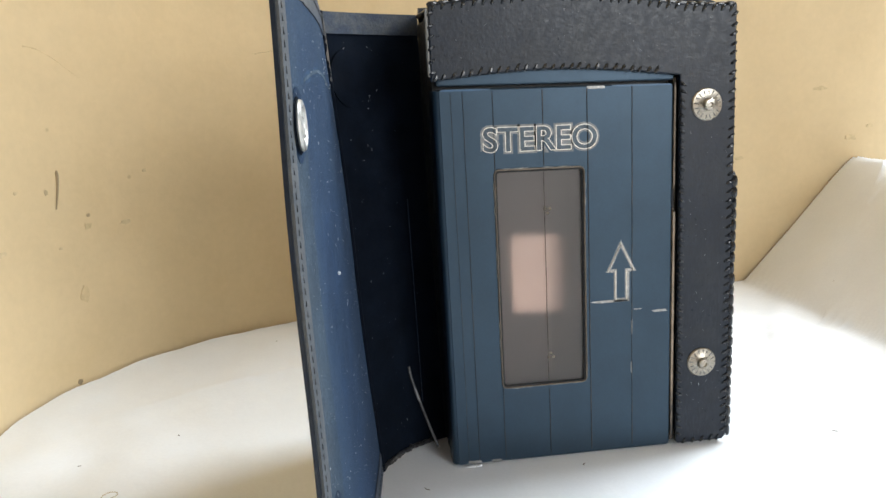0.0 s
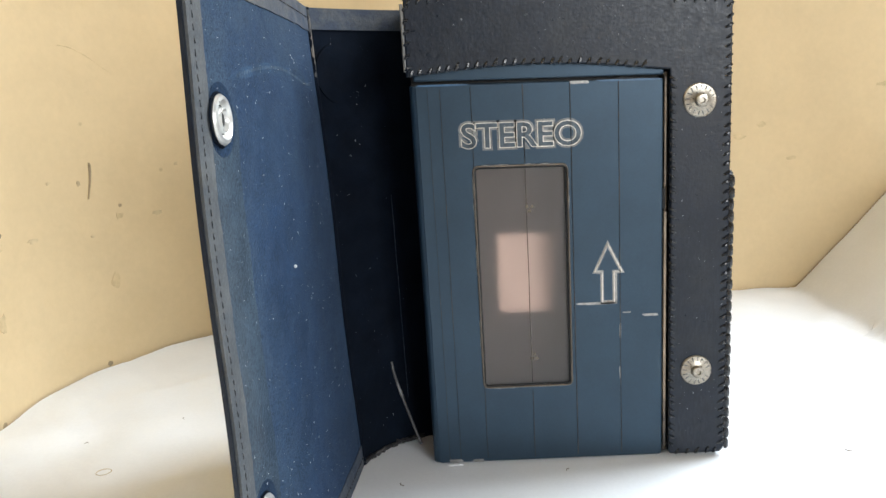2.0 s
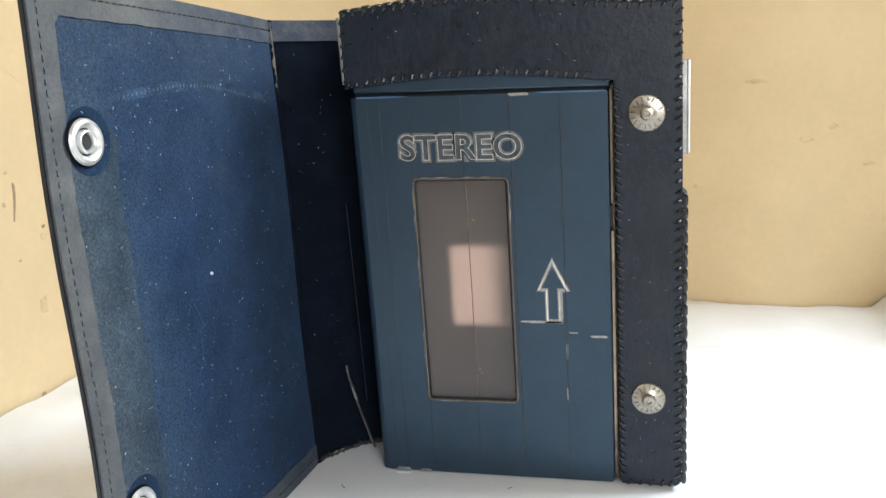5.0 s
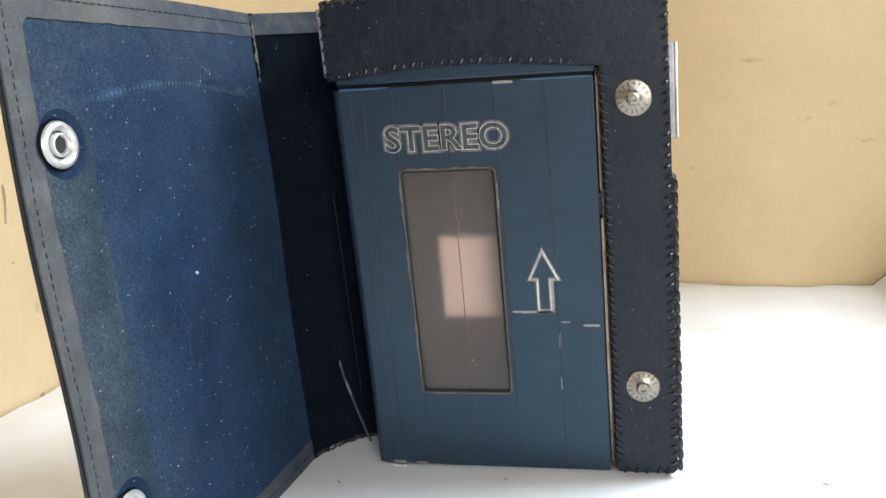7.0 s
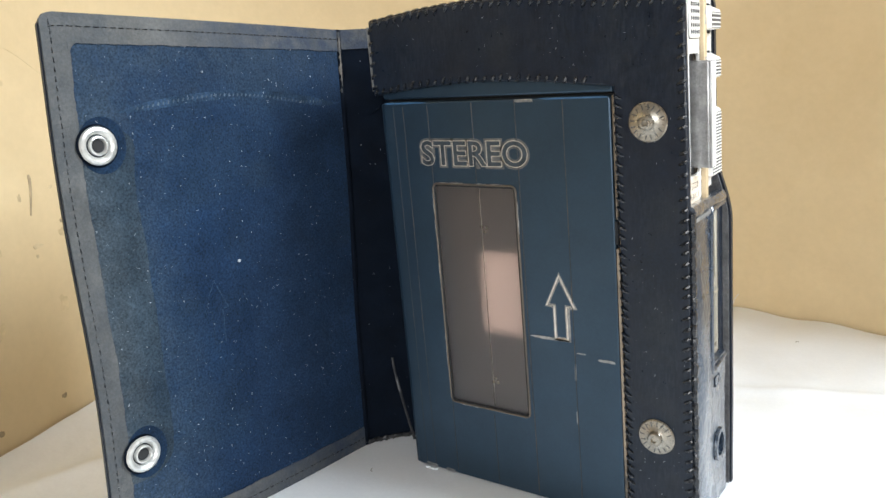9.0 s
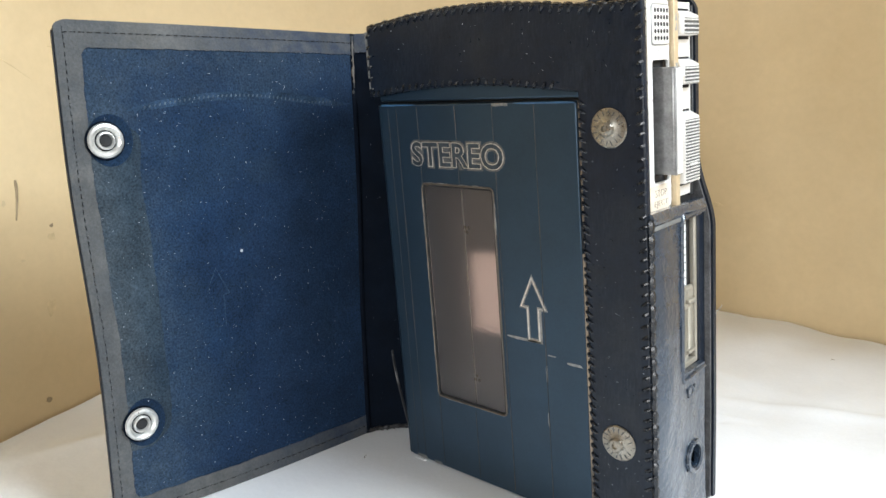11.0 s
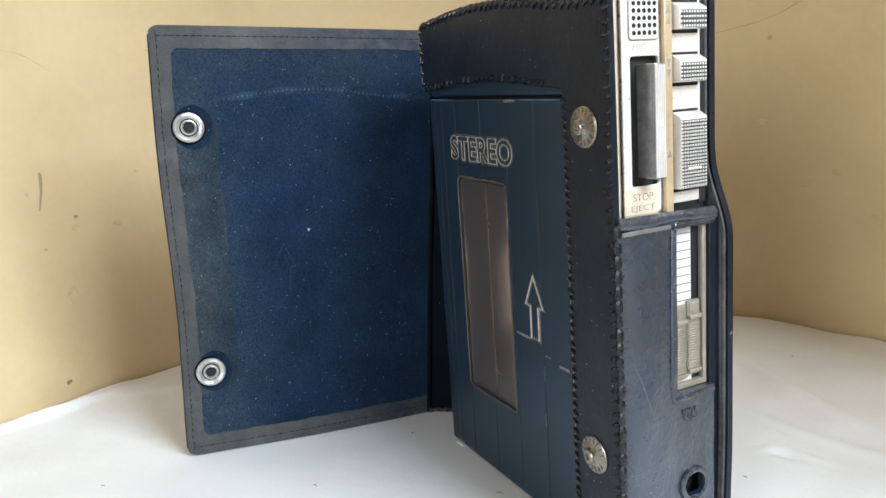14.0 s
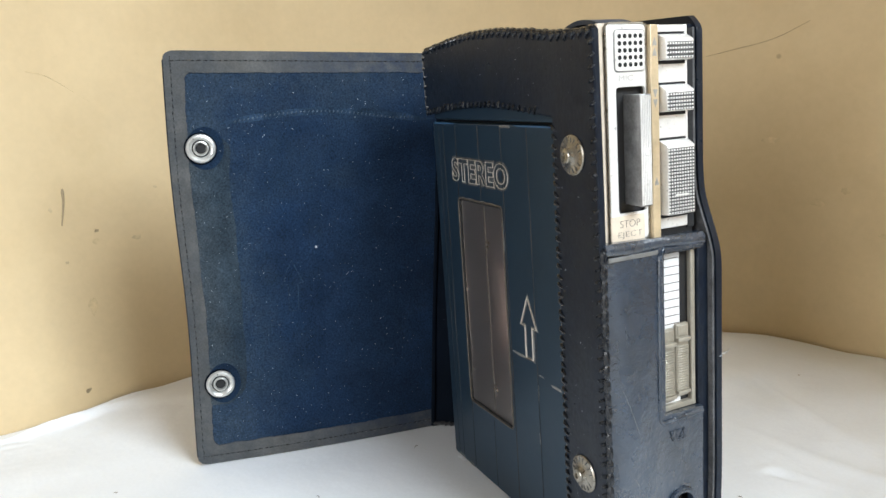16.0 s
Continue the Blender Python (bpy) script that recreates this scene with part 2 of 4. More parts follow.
def part(name, bm, mat, parent, label="", shear=True, smooth=35, flat=True):
    bm.normal_update()
    bmesh.ops.recalc_face_normals(bm, faces=bm.faces)
    at = ROOT[parent.name] if parent else Vector((0, 0, 0))
    for v in bm.verts:
        v.co = (sheared(v.co) if shear else v.co) - at
    me = bpy.data.meshes.new(name)
    bm.to_mesh(me)
    bm.free()
    me.materials.append(mat)
    if smooth:
        for p in me.polygons:
            p.use_smooth = True
        me.set_sharp_from_angle(angle=radians(smooth))
        if flat:
            for p in me.polygons:
                p.use_smooth = max(abs(w) for w in p.normal) < 0.9985
    ob = new(name, me)
    ob.parent = parent
    ROOT[ob.name] = at
    if label:
        tagged(ob, label)
    return ob


def box(x0, x1, y0, y1, z0, z1, bevel=0.0, steps=2, bm=None):
    bm2 = bmesh.new()
    bmesh.ops.create_cube(bm2, size=1.0)
    for v in bm2.verts:
        v.co = ((x0 + x1) / 2 + v.co.x * (x1 - x0), (y0 + y1) / 2 + v.co.y * (y1 - y0), (z0 + z1) / 2 + v.co.z * (z1 - z0))
    if bevel:
        bmesh.ops.bevel(bm2, geom=list(bm2.edges), offset=bevel, segments=steps, affect="EDGES", profile=0.5)
    if bm is None:
        return bm2
    join(bm, bm2)
    return bm


def join(bm, other):
    made = {}
    for v in other.verts:
        made[v] = bm.verts.new(v.co)
    for f in other.faces:
        bm.faces.new([made[v] for v in f.verts])
    other.free()


def rounded(a0, a1, b0, b1, r, n=5):
    """A rounded rectangle's outline in two coordinates."""
    pts = []
    for ca, cb, start in ((a1 - r, b1 - r, 0), (a0 + r, b1 - r, 90), (a0 + r, b0 + r, 180), (a1 - r, b0 + r, 270)):
        for k in range(n + 1):
            w = radians(start + 90 * k / n)
            pts.append((ca + r * math.cos(w), cb + r * math.sin(w)))
    return pts


def circle(ca, cb, r, n=24):
    return [(ca + r * math.cos(2 * math.pi * k / n), cb + r * math.sin(2 * math.pi * k / n)) for k in range(n)]


def plate(outline, holes, axis, a, b, bevel=0.0):
    """A flat slab with holes: outlines in the two other coordinates, thickness from a to b along the axis."""
    def put(p, w):
        return {"x": (w, p[0], p[1]), "y": (p[0], w, p[1]), "z": (p[0], p[1], w)}[axis]
    bm = bmesh.new()
    edges = []
    for loop in (outline, *holes):
        vs = [bm.verts.new(put(p, a)) for p in loop]
        edges += [bm.edges.new((vs[k], vs[(k + 1) % len(vs)])) for k in range(len(vs))]
    if holes:
        bmesh.ops.triangle_fill(bm, edges=edges, use_beauty=True)
    else:
        bm.faces.new(bm.verts)
    front = list(bm.faces)
    border = [e for e in bm.edges if len(e.link_faces) == 1]
    made = bmesh.ops.extrude_face_region(bm, geom=front)
    move = Vector(put((0, 0), b - a))
    bmesh.ops.translate(bm, vec=move, verts=[g for g in made["geom"] if isinstance(g, bmesh.types.BMVert)])
    bmesh.ops.recalc_face_normals(bm, faces=bm.faces)
    if bevel:
        rim = [e for e in bm.edges if len(e.link_faces) == 2 and e.calc_face_angle(0) > 1.2
               and abs(e.verts[0].co[("x", "y", "z").index(axis)] - e.verts[1].co[("x", "y", "z").index(axis)]) < 1e-7]
        bmesh.ops.bevel(bm, geom=rim, offset=bevel, segments=2, affect="EDGES", profile=0.5)
    return bm


def solid_sheet(f, nu, nv, off, thick):
    """A curved sheet with thickness: f(u, v) gives a point, off the way of the thickness."""
    bm = bmesh.new()
    off = Vector(off).normalized()
    front = [[bm.verts.new(Vector(f(i / nu, j / nv))) for j in range(nv + 1)] for i in range(nu + 1)]
    back = [[bm.verts.new(v.co + off * thick) for v in row] for row in front]
    for i in range(nu):
        for j in range(nv):
            bm.faces.new((front[i][j], front[i + 1][j], front[i + 1][j + 1], front[i][j + 1]))
            bm.faces.new((back[i][j], back[i][j + 1], back[i + 1][j + 1], back[i + 1][j]))
    for i in range(nu):
        for j in (0, nv):
            bm.faces.new((front[i][j], back[i][j], back[i + 1][j], front[i + 1][j]))
    for j in range(nv):
        for i in (0, nu):
            bm.faces.new((front[i][j], front[i][j + 1], back[i][j + 1], back[i][j]))
    return bm


def tube(points, r, sides=8, closed=False, bm=None, taper=None):
    bm = bm or bmesh.new()
    pts = [Vector(p) for p in points]
    rings = []
    for k, p in enumerate(pts):
        a = pts[k - 1] if (k or closed) else p
        b = pts[(k + 1) % len(pts)] if (k + 1 < len(pts) or closed) else p
        d = (b - a).normalized()
        side = d.cross(Vector((0.3, 0.5, 0.81))).normalized()
        up = side.cross(d)
        rr = r * (taper(k / (len(pts) - 1)) if taper else 1)
        rings.append([bm.verts.new(p + rr * (side * math.cos(2 * math.pi * s / sides) + up * math.sin(2 * math.pi * s / sides))) for s in range(sides)])
    n = len(rings)
    for k in range(n if closed else n - 1):
        A, B = rings[k], rings[(k + 1) % n]
        for s in range(sides):
            bm.faces.new((A[s], A[(s + 1) % sides], B[(s + 1) % sides], B[s]))
    if not closed:
        bm.faces.new(rings[0])
        bm.faces.new(rings[-1][::-1])
    return bm


def lathe(profile, at, out, n=32, bm=None, caps=True):
    """Turns a profile of (radius, height) about the way out of the point at."""
    bm = bm or bmesh.new()
    out = Vector(out).normalized()
    side = out.cross(Vector((0, 0, 1))).normalized()
    up = side.cross(out)
    rings = [[bm.verts.new(Vector(at) + out * h + r * (side * math.cos(2 * math.pi * k / n) + up * math.sin(2 * math.pi * k / n))) for k in range(n)] for r, h in profile]
    for A, B in zip(rings, rings[1:]):
        for k in range(n):
            bm.faces.new((A[k], A[(k + 1) % n], B[(k + 1) % n], B[k]))
    if caps:
        bm.faces.new(rings[0])
        bm.faces.new(rings[-1])
    return bm


def lettering(text, width, height, place, outline=0.0, grow=0.0, depth=0.00008):
    """Built-in letters as a mesh of that width and cap height; place maps (a, b, c) to the world: along, up, out."""
    cu = bpy.data.curves.new("letters", "FONT")
    cu.body, cu.size = text, 1.0
    cu.resolution_u = 4
    plain = bpy.data.objects.new("letters", cu)
    scene.collection.objects.link(plain)

    def mesh_now():
        bpy.context.view_layer.update()
        return bpy.data.meshes.new_from_object(plain.evaluated_get(bpy.context.evaluated_depsgraph_get()))
    base = mesh_now()
    xs, ys = [v.co.x for v in base.vertices], [v.co.y for v in base.vertices]
    x0, y0, sx, sy = min(xs), min(ys), width / (max(xs) - min(xs)), height / (max(ys) - min(ys))
    if outline:
        cu.fill_mode, cu.bevel_depth, cu.bevel_resolution, cu.offset = "NONE", outline / sy, 1, grow / sy
    else:
        cu.offset, cu.extrude = grow / sy, depth / sy
    me = mesh_now()
    bm = bmesh.new()
    bm.from_mesh(me)
    for v in bm.verts:
        v.co = Vector(place((v.co.x - x0) * sx, (v.co.y - y0) * sy, v.co.z * sy))
    bpy.data.objects.remove(plain)
    bmesh.ops.remove_doubles(bm, verts=bm.verts, dist=1e-6)
    return bm


def lacing(points, along_normal, length, r, slant, gap):
    """A row of short slanted whip stitches along a line; along_normal: the way they reach over the edge."""
    bm = bmesh.new()
    pts = [Vector(p) for p in points]
    total = sum((b - a).length for a, b in zip(pts, pts[1:]))
    reach = Vector(along_normal).normalized()
    n = max(2, int(total / gap))
    for k in range(n):
        d = (k + 0.5 + random.uniform(-0.12, 0.12)) / n * total
        for a, b in zip(pts, pts[1:]):
            if d <= (b - a).length:
                break
            d -= (b - a).length
        way = (b - a).normalized()
        p = a + way * d
        out = way.cross(reach)
        if out.y > 0 or (abs(out.y) < 0.3 and out.x < 0):
            out = -out
        h = length * random.uniform(0.85, 1.12)
        s = slant * random.uniform(0.8, 1.2)
        line = [p - reach * h * 0.02 - way * s * 0.5 - out * r * 0.2, p + reach * h * 0.3 + out * r * 0.55, p + reach * h * 0.7 + way * s * 0.35 + out * r * 0.45, p + reach * h + way * s * 0.6 - out * r * 0.5]
        tube(line, r, 6, bm=bm, taper=lambda w: 0.65 + 0.5 * math.sin(math.pi * min(1, w + 0.15)))
    return bm


def cord(points, r, gap):
    """A chunky laced edge: a row of short overlapping beads along a line."""
    bm = bmesh.new()
    pts = [Vector(p) for p in points]
    for a, b in zip(pts, pts[1:]):
        n = max(1, round((b - a).length / gap))
        for k in range(n):
            p, q = a + (b - a) * (k / n), a + (b - a) * ((k + 1.08) / n)
            j = Vector((random.uniform(-1, 1), random.uniform(-1, 1), random.uniform(-1, 1))) * r * 0.16
            tube([p + (q - p) * w + j * math.sin(math.pi * w) for w in (0, 0.2, 0.5, 0.8, 1)], r * random.uniform(0.9, 1.1), 6, bm=bm, taper=lambda w: 0.50 + 0.52 * abs(math.sin(math.pi * w)) ** 0.5)
    return bm


# ---------------------------------------------------------------- the setting
# plan of the plastered wall behind the table, from its near end round to its far end
# curve fitted to the camera's view; far end opened for the lamp
WALL_PLAN = [(-0.75, -1.15), (-0.26, -0.42), (-0.140, -0.220), (-0.106, -0.150), (-0.122, -0.100), (-0.136, -0.050), (-0.149, 0.0), (-0.151, 0.045), (-0.143, 0.085),
             (-0.113, 0.126), (-0.057, 0.164), (0.0, 0.191), (0.05, 0.198), (0.10, 0.192), (0.15, 0.178), (0.20, 0.180), (0.29, 0.183), (0.317, 0.190), (0.335, 0.215), (0.350, 0.30), (0.42, 0.70), (0.62, 1.30)]


def smooth_line(pts, n):
    """A soft curve through the points (Catmull-Rom)."""
    P = [Vector(p) for p in pts]
    P = [2 * P[0] - P[1], *P, 2 * P[-1] - P[-2]]
    out = []
    for k in range(1, len(P) - 2):
        for s in range(n):
            w = s / n
            a, b, c, d = P[k - 1:k + 3]
            out.append(0.5 * (2 * b + (c - a) * w + (2 * a - 5 * b + 4 * c - d) * w * w + (3 * b - a - 3 * c + d) * w ** 3))
    return out + [P[-2]]


PLAN = smooth_line(WALL_PLAN, 6)
TOP = 1.88


def wall_strip(name, plan, z0, z1, thick, mat, label):
    bm = bmesh.new()
    cols = []
    for k, p in enumerate(plan):
        d = (plan[min(k + 1, len(plan) - 1)] - plan[max(k - 1, 0)]).normalized()
        n = Vector((-d.y, d.x))
        q = p + n * thick
        cols.append([bm.verts.new((w.x, w.y, z)) for w in (p, q) for z in (z0, z1)])
    for a, b in zip(cols, cols[1:]):
        for i, j in ((0, 1), (3, 2), (2, 0), (1, 3)):
            bm.faces.new((a[i], a[j], b[j], b[i]))
    bm.faces.new((cols[0][0], cols[0][1], cols[0][3], cols[0][2]))
    bm.faces.new((cols[-1][0], cols[-1][1], cols[-1][3], cols[-1][2]))
    ob = part(name, bm, mat, None, shear=False, smooth=30, flat=False)
    return tagged(ob, label, "wall", kind="structure")


back_wall = wall_strip("wall_back", PLAN, -0.002, TOP, 0.03, PLASTER, "cream plastered wall bent round the table to fit the camera's view, smudged")


def wall_frame(x, y):
    """The wall's way along and its way out into the room at the plan point nearest to (x, y)."""
    k = min(range(1, len(PLAN) - 1), key=lambda i: (PLAN[i] - Vector((x, y))).length)
    d = (PLAN[k + 1] - PLAN[k - 1]).normalized()
    return Vector((d.x, d.y, 0)), Vector((d.y, -d.x, 0))


RUN = [0.0]
for a, b in zip(PLAN, PLAN[1:]):
    RUN.append(RUN[-1] + (b - a).length)


def run_at(y):
    """How far along the wall's near stretch the plan reaches that y."""
    k = next(i for i in range(len(PLAN) - 1) if PLAN[i].x > -0.2 and PLAN[i].y <= y < PLAN[i + 1].y)
    w = (y - PLAN[k].y) / (PLAN[k + 1].y - PLAN[k].y)
    return RUN[k] + w * (RUN[k + 1] - RUN[k])


def on_wall(run, z, out=0.0001):
    k = max(i for i in range(len(RUN) - 1) if RUN[i] <= run)
    d = (PLAN[k + 1] - PLAN[k]).normalized()
    p = PLAN[k] + d * (run - RUN[k])
    return Vector((p.x + d.y * out, p.y - d.x * out, z))


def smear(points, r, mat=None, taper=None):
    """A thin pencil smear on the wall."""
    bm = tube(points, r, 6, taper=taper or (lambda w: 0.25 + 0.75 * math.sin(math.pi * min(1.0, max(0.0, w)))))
    return part("pencil_mark", bm, mat or SMUDGE, back_wall, shear=False, flat=False)


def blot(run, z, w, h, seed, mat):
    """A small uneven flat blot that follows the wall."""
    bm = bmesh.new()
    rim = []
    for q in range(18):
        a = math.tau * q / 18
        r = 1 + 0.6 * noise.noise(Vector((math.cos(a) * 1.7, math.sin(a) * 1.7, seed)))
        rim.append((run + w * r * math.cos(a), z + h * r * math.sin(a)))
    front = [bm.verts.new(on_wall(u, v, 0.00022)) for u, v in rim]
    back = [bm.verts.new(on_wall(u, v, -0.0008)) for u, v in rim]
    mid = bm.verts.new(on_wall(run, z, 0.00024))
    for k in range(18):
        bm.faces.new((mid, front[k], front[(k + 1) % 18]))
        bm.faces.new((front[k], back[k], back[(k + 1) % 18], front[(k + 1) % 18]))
    return part("stain", bm, mat, back_wall, shear=False, smooth=0)


# one set of marks, copied along the wall to fit the camera's view
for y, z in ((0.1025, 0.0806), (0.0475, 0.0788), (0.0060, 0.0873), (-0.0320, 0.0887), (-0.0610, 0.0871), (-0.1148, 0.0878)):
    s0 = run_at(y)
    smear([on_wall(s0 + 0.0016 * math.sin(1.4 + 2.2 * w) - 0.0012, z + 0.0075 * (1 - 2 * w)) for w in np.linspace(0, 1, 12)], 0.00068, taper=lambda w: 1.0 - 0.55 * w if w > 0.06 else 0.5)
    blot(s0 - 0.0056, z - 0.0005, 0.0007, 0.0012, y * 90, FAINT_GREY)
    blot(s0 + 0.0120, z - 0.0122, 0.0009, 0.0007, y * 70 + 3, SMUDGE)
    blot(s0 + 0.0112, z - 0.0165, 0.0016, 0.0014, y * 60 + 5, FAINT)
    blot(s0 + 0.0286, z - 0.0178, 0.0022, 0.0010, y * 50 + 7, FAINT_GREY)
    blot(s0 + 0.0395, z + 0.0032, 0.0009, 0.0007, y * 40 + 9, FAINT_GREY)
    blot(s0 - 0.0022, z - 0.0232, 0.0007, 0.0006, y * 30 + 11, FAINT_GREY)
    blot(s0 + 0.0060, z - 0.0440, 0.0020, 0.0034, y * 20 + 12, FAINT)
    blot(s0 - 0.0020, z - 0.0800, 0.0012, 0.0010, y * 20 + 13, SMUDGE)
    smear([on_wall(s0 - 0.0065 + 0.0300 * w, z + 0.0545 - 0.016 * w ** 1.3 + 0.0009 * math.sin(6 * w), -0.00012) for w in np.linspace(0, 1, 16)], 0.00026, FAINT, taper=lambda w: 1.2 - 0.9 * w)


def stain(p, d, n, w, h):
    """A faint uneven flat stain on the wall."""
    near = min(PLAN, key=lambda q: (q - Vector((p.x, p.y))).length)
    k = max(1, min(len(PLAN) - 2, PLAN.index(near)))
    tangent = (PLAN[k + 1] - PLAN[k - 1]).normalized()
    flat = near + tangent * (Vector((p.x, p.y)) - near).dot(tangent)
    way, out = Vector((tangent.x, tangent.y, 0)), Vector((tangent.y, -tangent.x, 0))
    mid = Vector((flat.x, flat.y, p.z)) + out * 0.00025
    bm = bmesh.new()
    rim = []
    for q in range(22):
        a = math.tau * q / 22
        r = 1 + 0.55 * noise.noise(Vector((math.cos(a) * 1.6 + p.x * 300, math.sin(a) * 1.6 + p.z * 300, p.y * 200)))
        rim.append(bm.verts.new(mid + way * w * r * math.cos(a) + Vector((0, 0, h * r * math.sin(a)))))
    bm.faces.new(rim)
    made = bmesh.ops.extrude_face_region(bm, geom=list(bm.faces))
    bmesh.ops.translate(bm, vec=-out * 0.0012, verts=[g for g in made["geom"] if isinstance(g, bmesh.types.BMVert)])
    return part("stain", bm, FAINT, back_wall, shear=False, smooth=0)


# stain group repeated along the wall, placed to suit the camera's stops
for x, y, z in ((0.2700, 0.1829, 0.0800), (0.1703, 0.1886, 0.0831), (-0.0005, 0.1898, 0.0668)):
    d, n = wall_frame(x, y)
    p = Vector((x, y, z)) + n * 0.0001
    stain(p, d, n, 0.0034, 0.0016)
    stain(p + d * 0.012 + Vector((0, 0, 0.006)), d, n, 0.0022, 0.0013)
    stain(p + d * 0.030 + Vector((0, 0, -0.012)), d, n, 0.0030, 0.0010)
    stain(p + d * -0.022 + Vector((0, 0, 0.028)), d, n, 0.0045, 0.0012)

def structure(name, bm, mat, label, category):
    return tagged(part(name, bm, mat, None, shear=False, smooth=0), label, category, kind="structure")


structure("table_top", box(-1.6, 1.62, -1.9, 1.4, -0.04, -0.002), TABLE, "brown wooden table top under the white sheet", "table")
structure("wall_west", box(-1.66, -1.6, -1.96, 1.46, -0.04, TOP), ROOM, "plain plastered room wall", "wall")
# opening cut for the added south lamp
structure("wall_south", plate([(-1.6, -0.04), (1.62, -0.04), (1.62, TOP), (-1.6, TOP)], [[(0.30, 0.02), (1.34, 0.02), (1.34, 1.55), (0.30, 1.55)]], "y", -1.96, -1.9), ROOM, "plastered room wall with an opening for a lamp", "wall")
structure("wall_north", box(-1.6, 1.62, 1.4, 1.46, -0.04, TOP), ROOM, "plain plastered room wall", "wall")
structure("ceiling", box(-1.66, 1.68, -1.96, 1.46, TOP, TOP + 0.06), ROOM, "plain plastered ceiling", "ceiling")
structure("wall_east", plate([(-1.9, -0.04), (1.4, -0.04), (1.4, TOP), (-1.9, TOP)], [[(0.08, 0.86), (1.02, 0.86), (1.02, 1.76), (0.08, 1.76)]], "x", 1.62, 1.68), ROOM,
          "plastered room wall with an opening for a lamp", "wall")

# white sheet on the table, smooth under the case, creased further out and turned up against the wall at one end


def rise(a, b, x):
    w = min(1.0, max(0.0, (x - a) / (b - a)))
    return w * w * (3 - 2 * w)


# soft folds and dents in the sheet: place, turn, half length, half width, height
FOLDS = ((0.0775, 0.0830, 0.6, 0.0050, 0.0022, -0.0015), (0.0800, 0.0860, 0.5, 0.0060, 0.0018, 0.0010), (0.0720, 0.0800, 1.4, 0.0040, 0.0016, 0.0006), (0.160, 0.070, 1.0, 0.060, 0.0040, 0.0016), (0.115, 0.110, 0.2, 0.050, 0.0035, 0.0014),
         (0.150, -0.030, -0.5, 0.050, 0.0045, 0.0013), (-0.098, -0.135, 1.88, 0.030, 0.0022, 0.0020), (-0.104, -0.118, 1.95, 0.028, 0.0016, 0.0016), (-0.085, -0.040, 1.2, 0.045, 0.0045, 0.0014), (-0.070, 0.085, 0.4, 0.040, 0.0040, 0.0013), (0.030, 0.130, -0.2, 0.045, 0.0040, 0.0014))


def sheet_height(x, y):
    far = max(0.0, max(-0.045 - x, x - 0.105, -0.09 - y, y - 0.045))
    z = rise(0.0, 0.06, far) * (0.0022 * noise.noise(Vector((x * 14, y * 14, 0.3))) + 0.0018 * noise.noise(Vector((x * 40, y * 34, 4.1))) + 0.0004 * abs(noise.noise(Vector((x * 90 + y * 60, y * 30, 7)))))
    z = max(z, -0.0012)
    slope = min(1.0, max(0.0, (x - 0.208) / 0.065))
    lift = 0.069 * (0.82 * slope + 0.18 * rise(0.198, 0.276, x)) - 0.30 * max(0.0, x - 0.274)
    w = rise(-0.045, 0.105, y)
    for x0, y0, turn, long, wide, high in FOLDS:
        a = (x - x0) * math.cos(turn) + (y - y0) * math.sin(turn)
        b = (y - y0) * math.cos(turn) - (x - x0) * math.sin(turn)
        z += high * math.exp(-(b / wide) ** 2 - (a / long) ** 2)
    return z + max(0.0, lift) * w


def sheet_points():
    inner = [p for p in PLAN if -0.16 < p.y < 0.25 and p.x < 0.318]
    edge = [Vector((p.x, p.y)) for p in inner]
    front = [(0.36, 0.186), (0.47, 0.17), (0.56, 0.13), (0.64, 0.0), (0.62, -0.2), (0.55, -0.42), (0.3, -0.5), (0.1, -0.5), (-0.1, -0.46), (-0.12, -0.36), (-0.125, -0.27), (-0.118, -0.21)]
    ring = edge + [Vector(p) for p in smooth_line(front, 5)]
    return [a + (b - a) * k / 3 for a, b in zip(ring, ring[1:] + ring[:1]) for k in range(3)]


def white_sheet():
    edge = sheet_points()
    mid = Vector((0.04, -0.02))
    rings = 120
    bm = bmesh.new()
    rows = []
    for k in range(1, rings + 1):
        w = (k / rings) ** 0.9
        rows.append([])
        for e in edge:
            way = e - mid
            p = mid + way * (1 - 0.0015 / way.length) * w
            rows[-1].append(bm.verts.new((p.x, p.y, sheet_height(p.x, p.y))))
    hub = bm.verts.new((mid.x, mid.y, 0))
    n = len(edge)
    for i in range(n):
        bm.faces.new((hub, rows[0][i], rows[0][(i + 1) % n]))
        for a, b in zip(rows, rows[1:]):
            bm.faces.new((a[i], b[i], b[(i + 1) % n], a[(i + 1) % n]))
    top = list(bm.faces)
    made = bmesh.ops.extrude_face_region(bm, geom=top)
    bmesh.ops.translate(bm, vec=(0, 0, -0.0006), verts=[g for g in made["geom"] if isinstance(g, bmesh.types.BMVert)])
    ob = part("tabletop_sheet", bm, PAPER, None, shear=False, smooth=60, flat=False)
    tagged(ob, "white creased paper sheet spread on the table", "sheet", kind="structure")


white_sheet()

# ---------------------------------------------------------------- the cassette player
player = thing("cassette_player", (0.048, 0.017, 0.0), "blue and silver portable cassette player standing in its leather case", "cassette player")

body = part("body", box(0.0042, 0.0912, 0.0146, 0.0302, 0.0012, 0.1365, 0.0012), BODY, player)
part("front_frame", plate([(0.0042, 0.0012), (0.0912, 0.0012), (0.0912, 0.1365), (0.0042, 0.1365)], [rounded(0.0150, 0.0560, 0.0150, 0.1020, 0.001, 2)], "y", 0.0045, 0.0146), BODY, player)
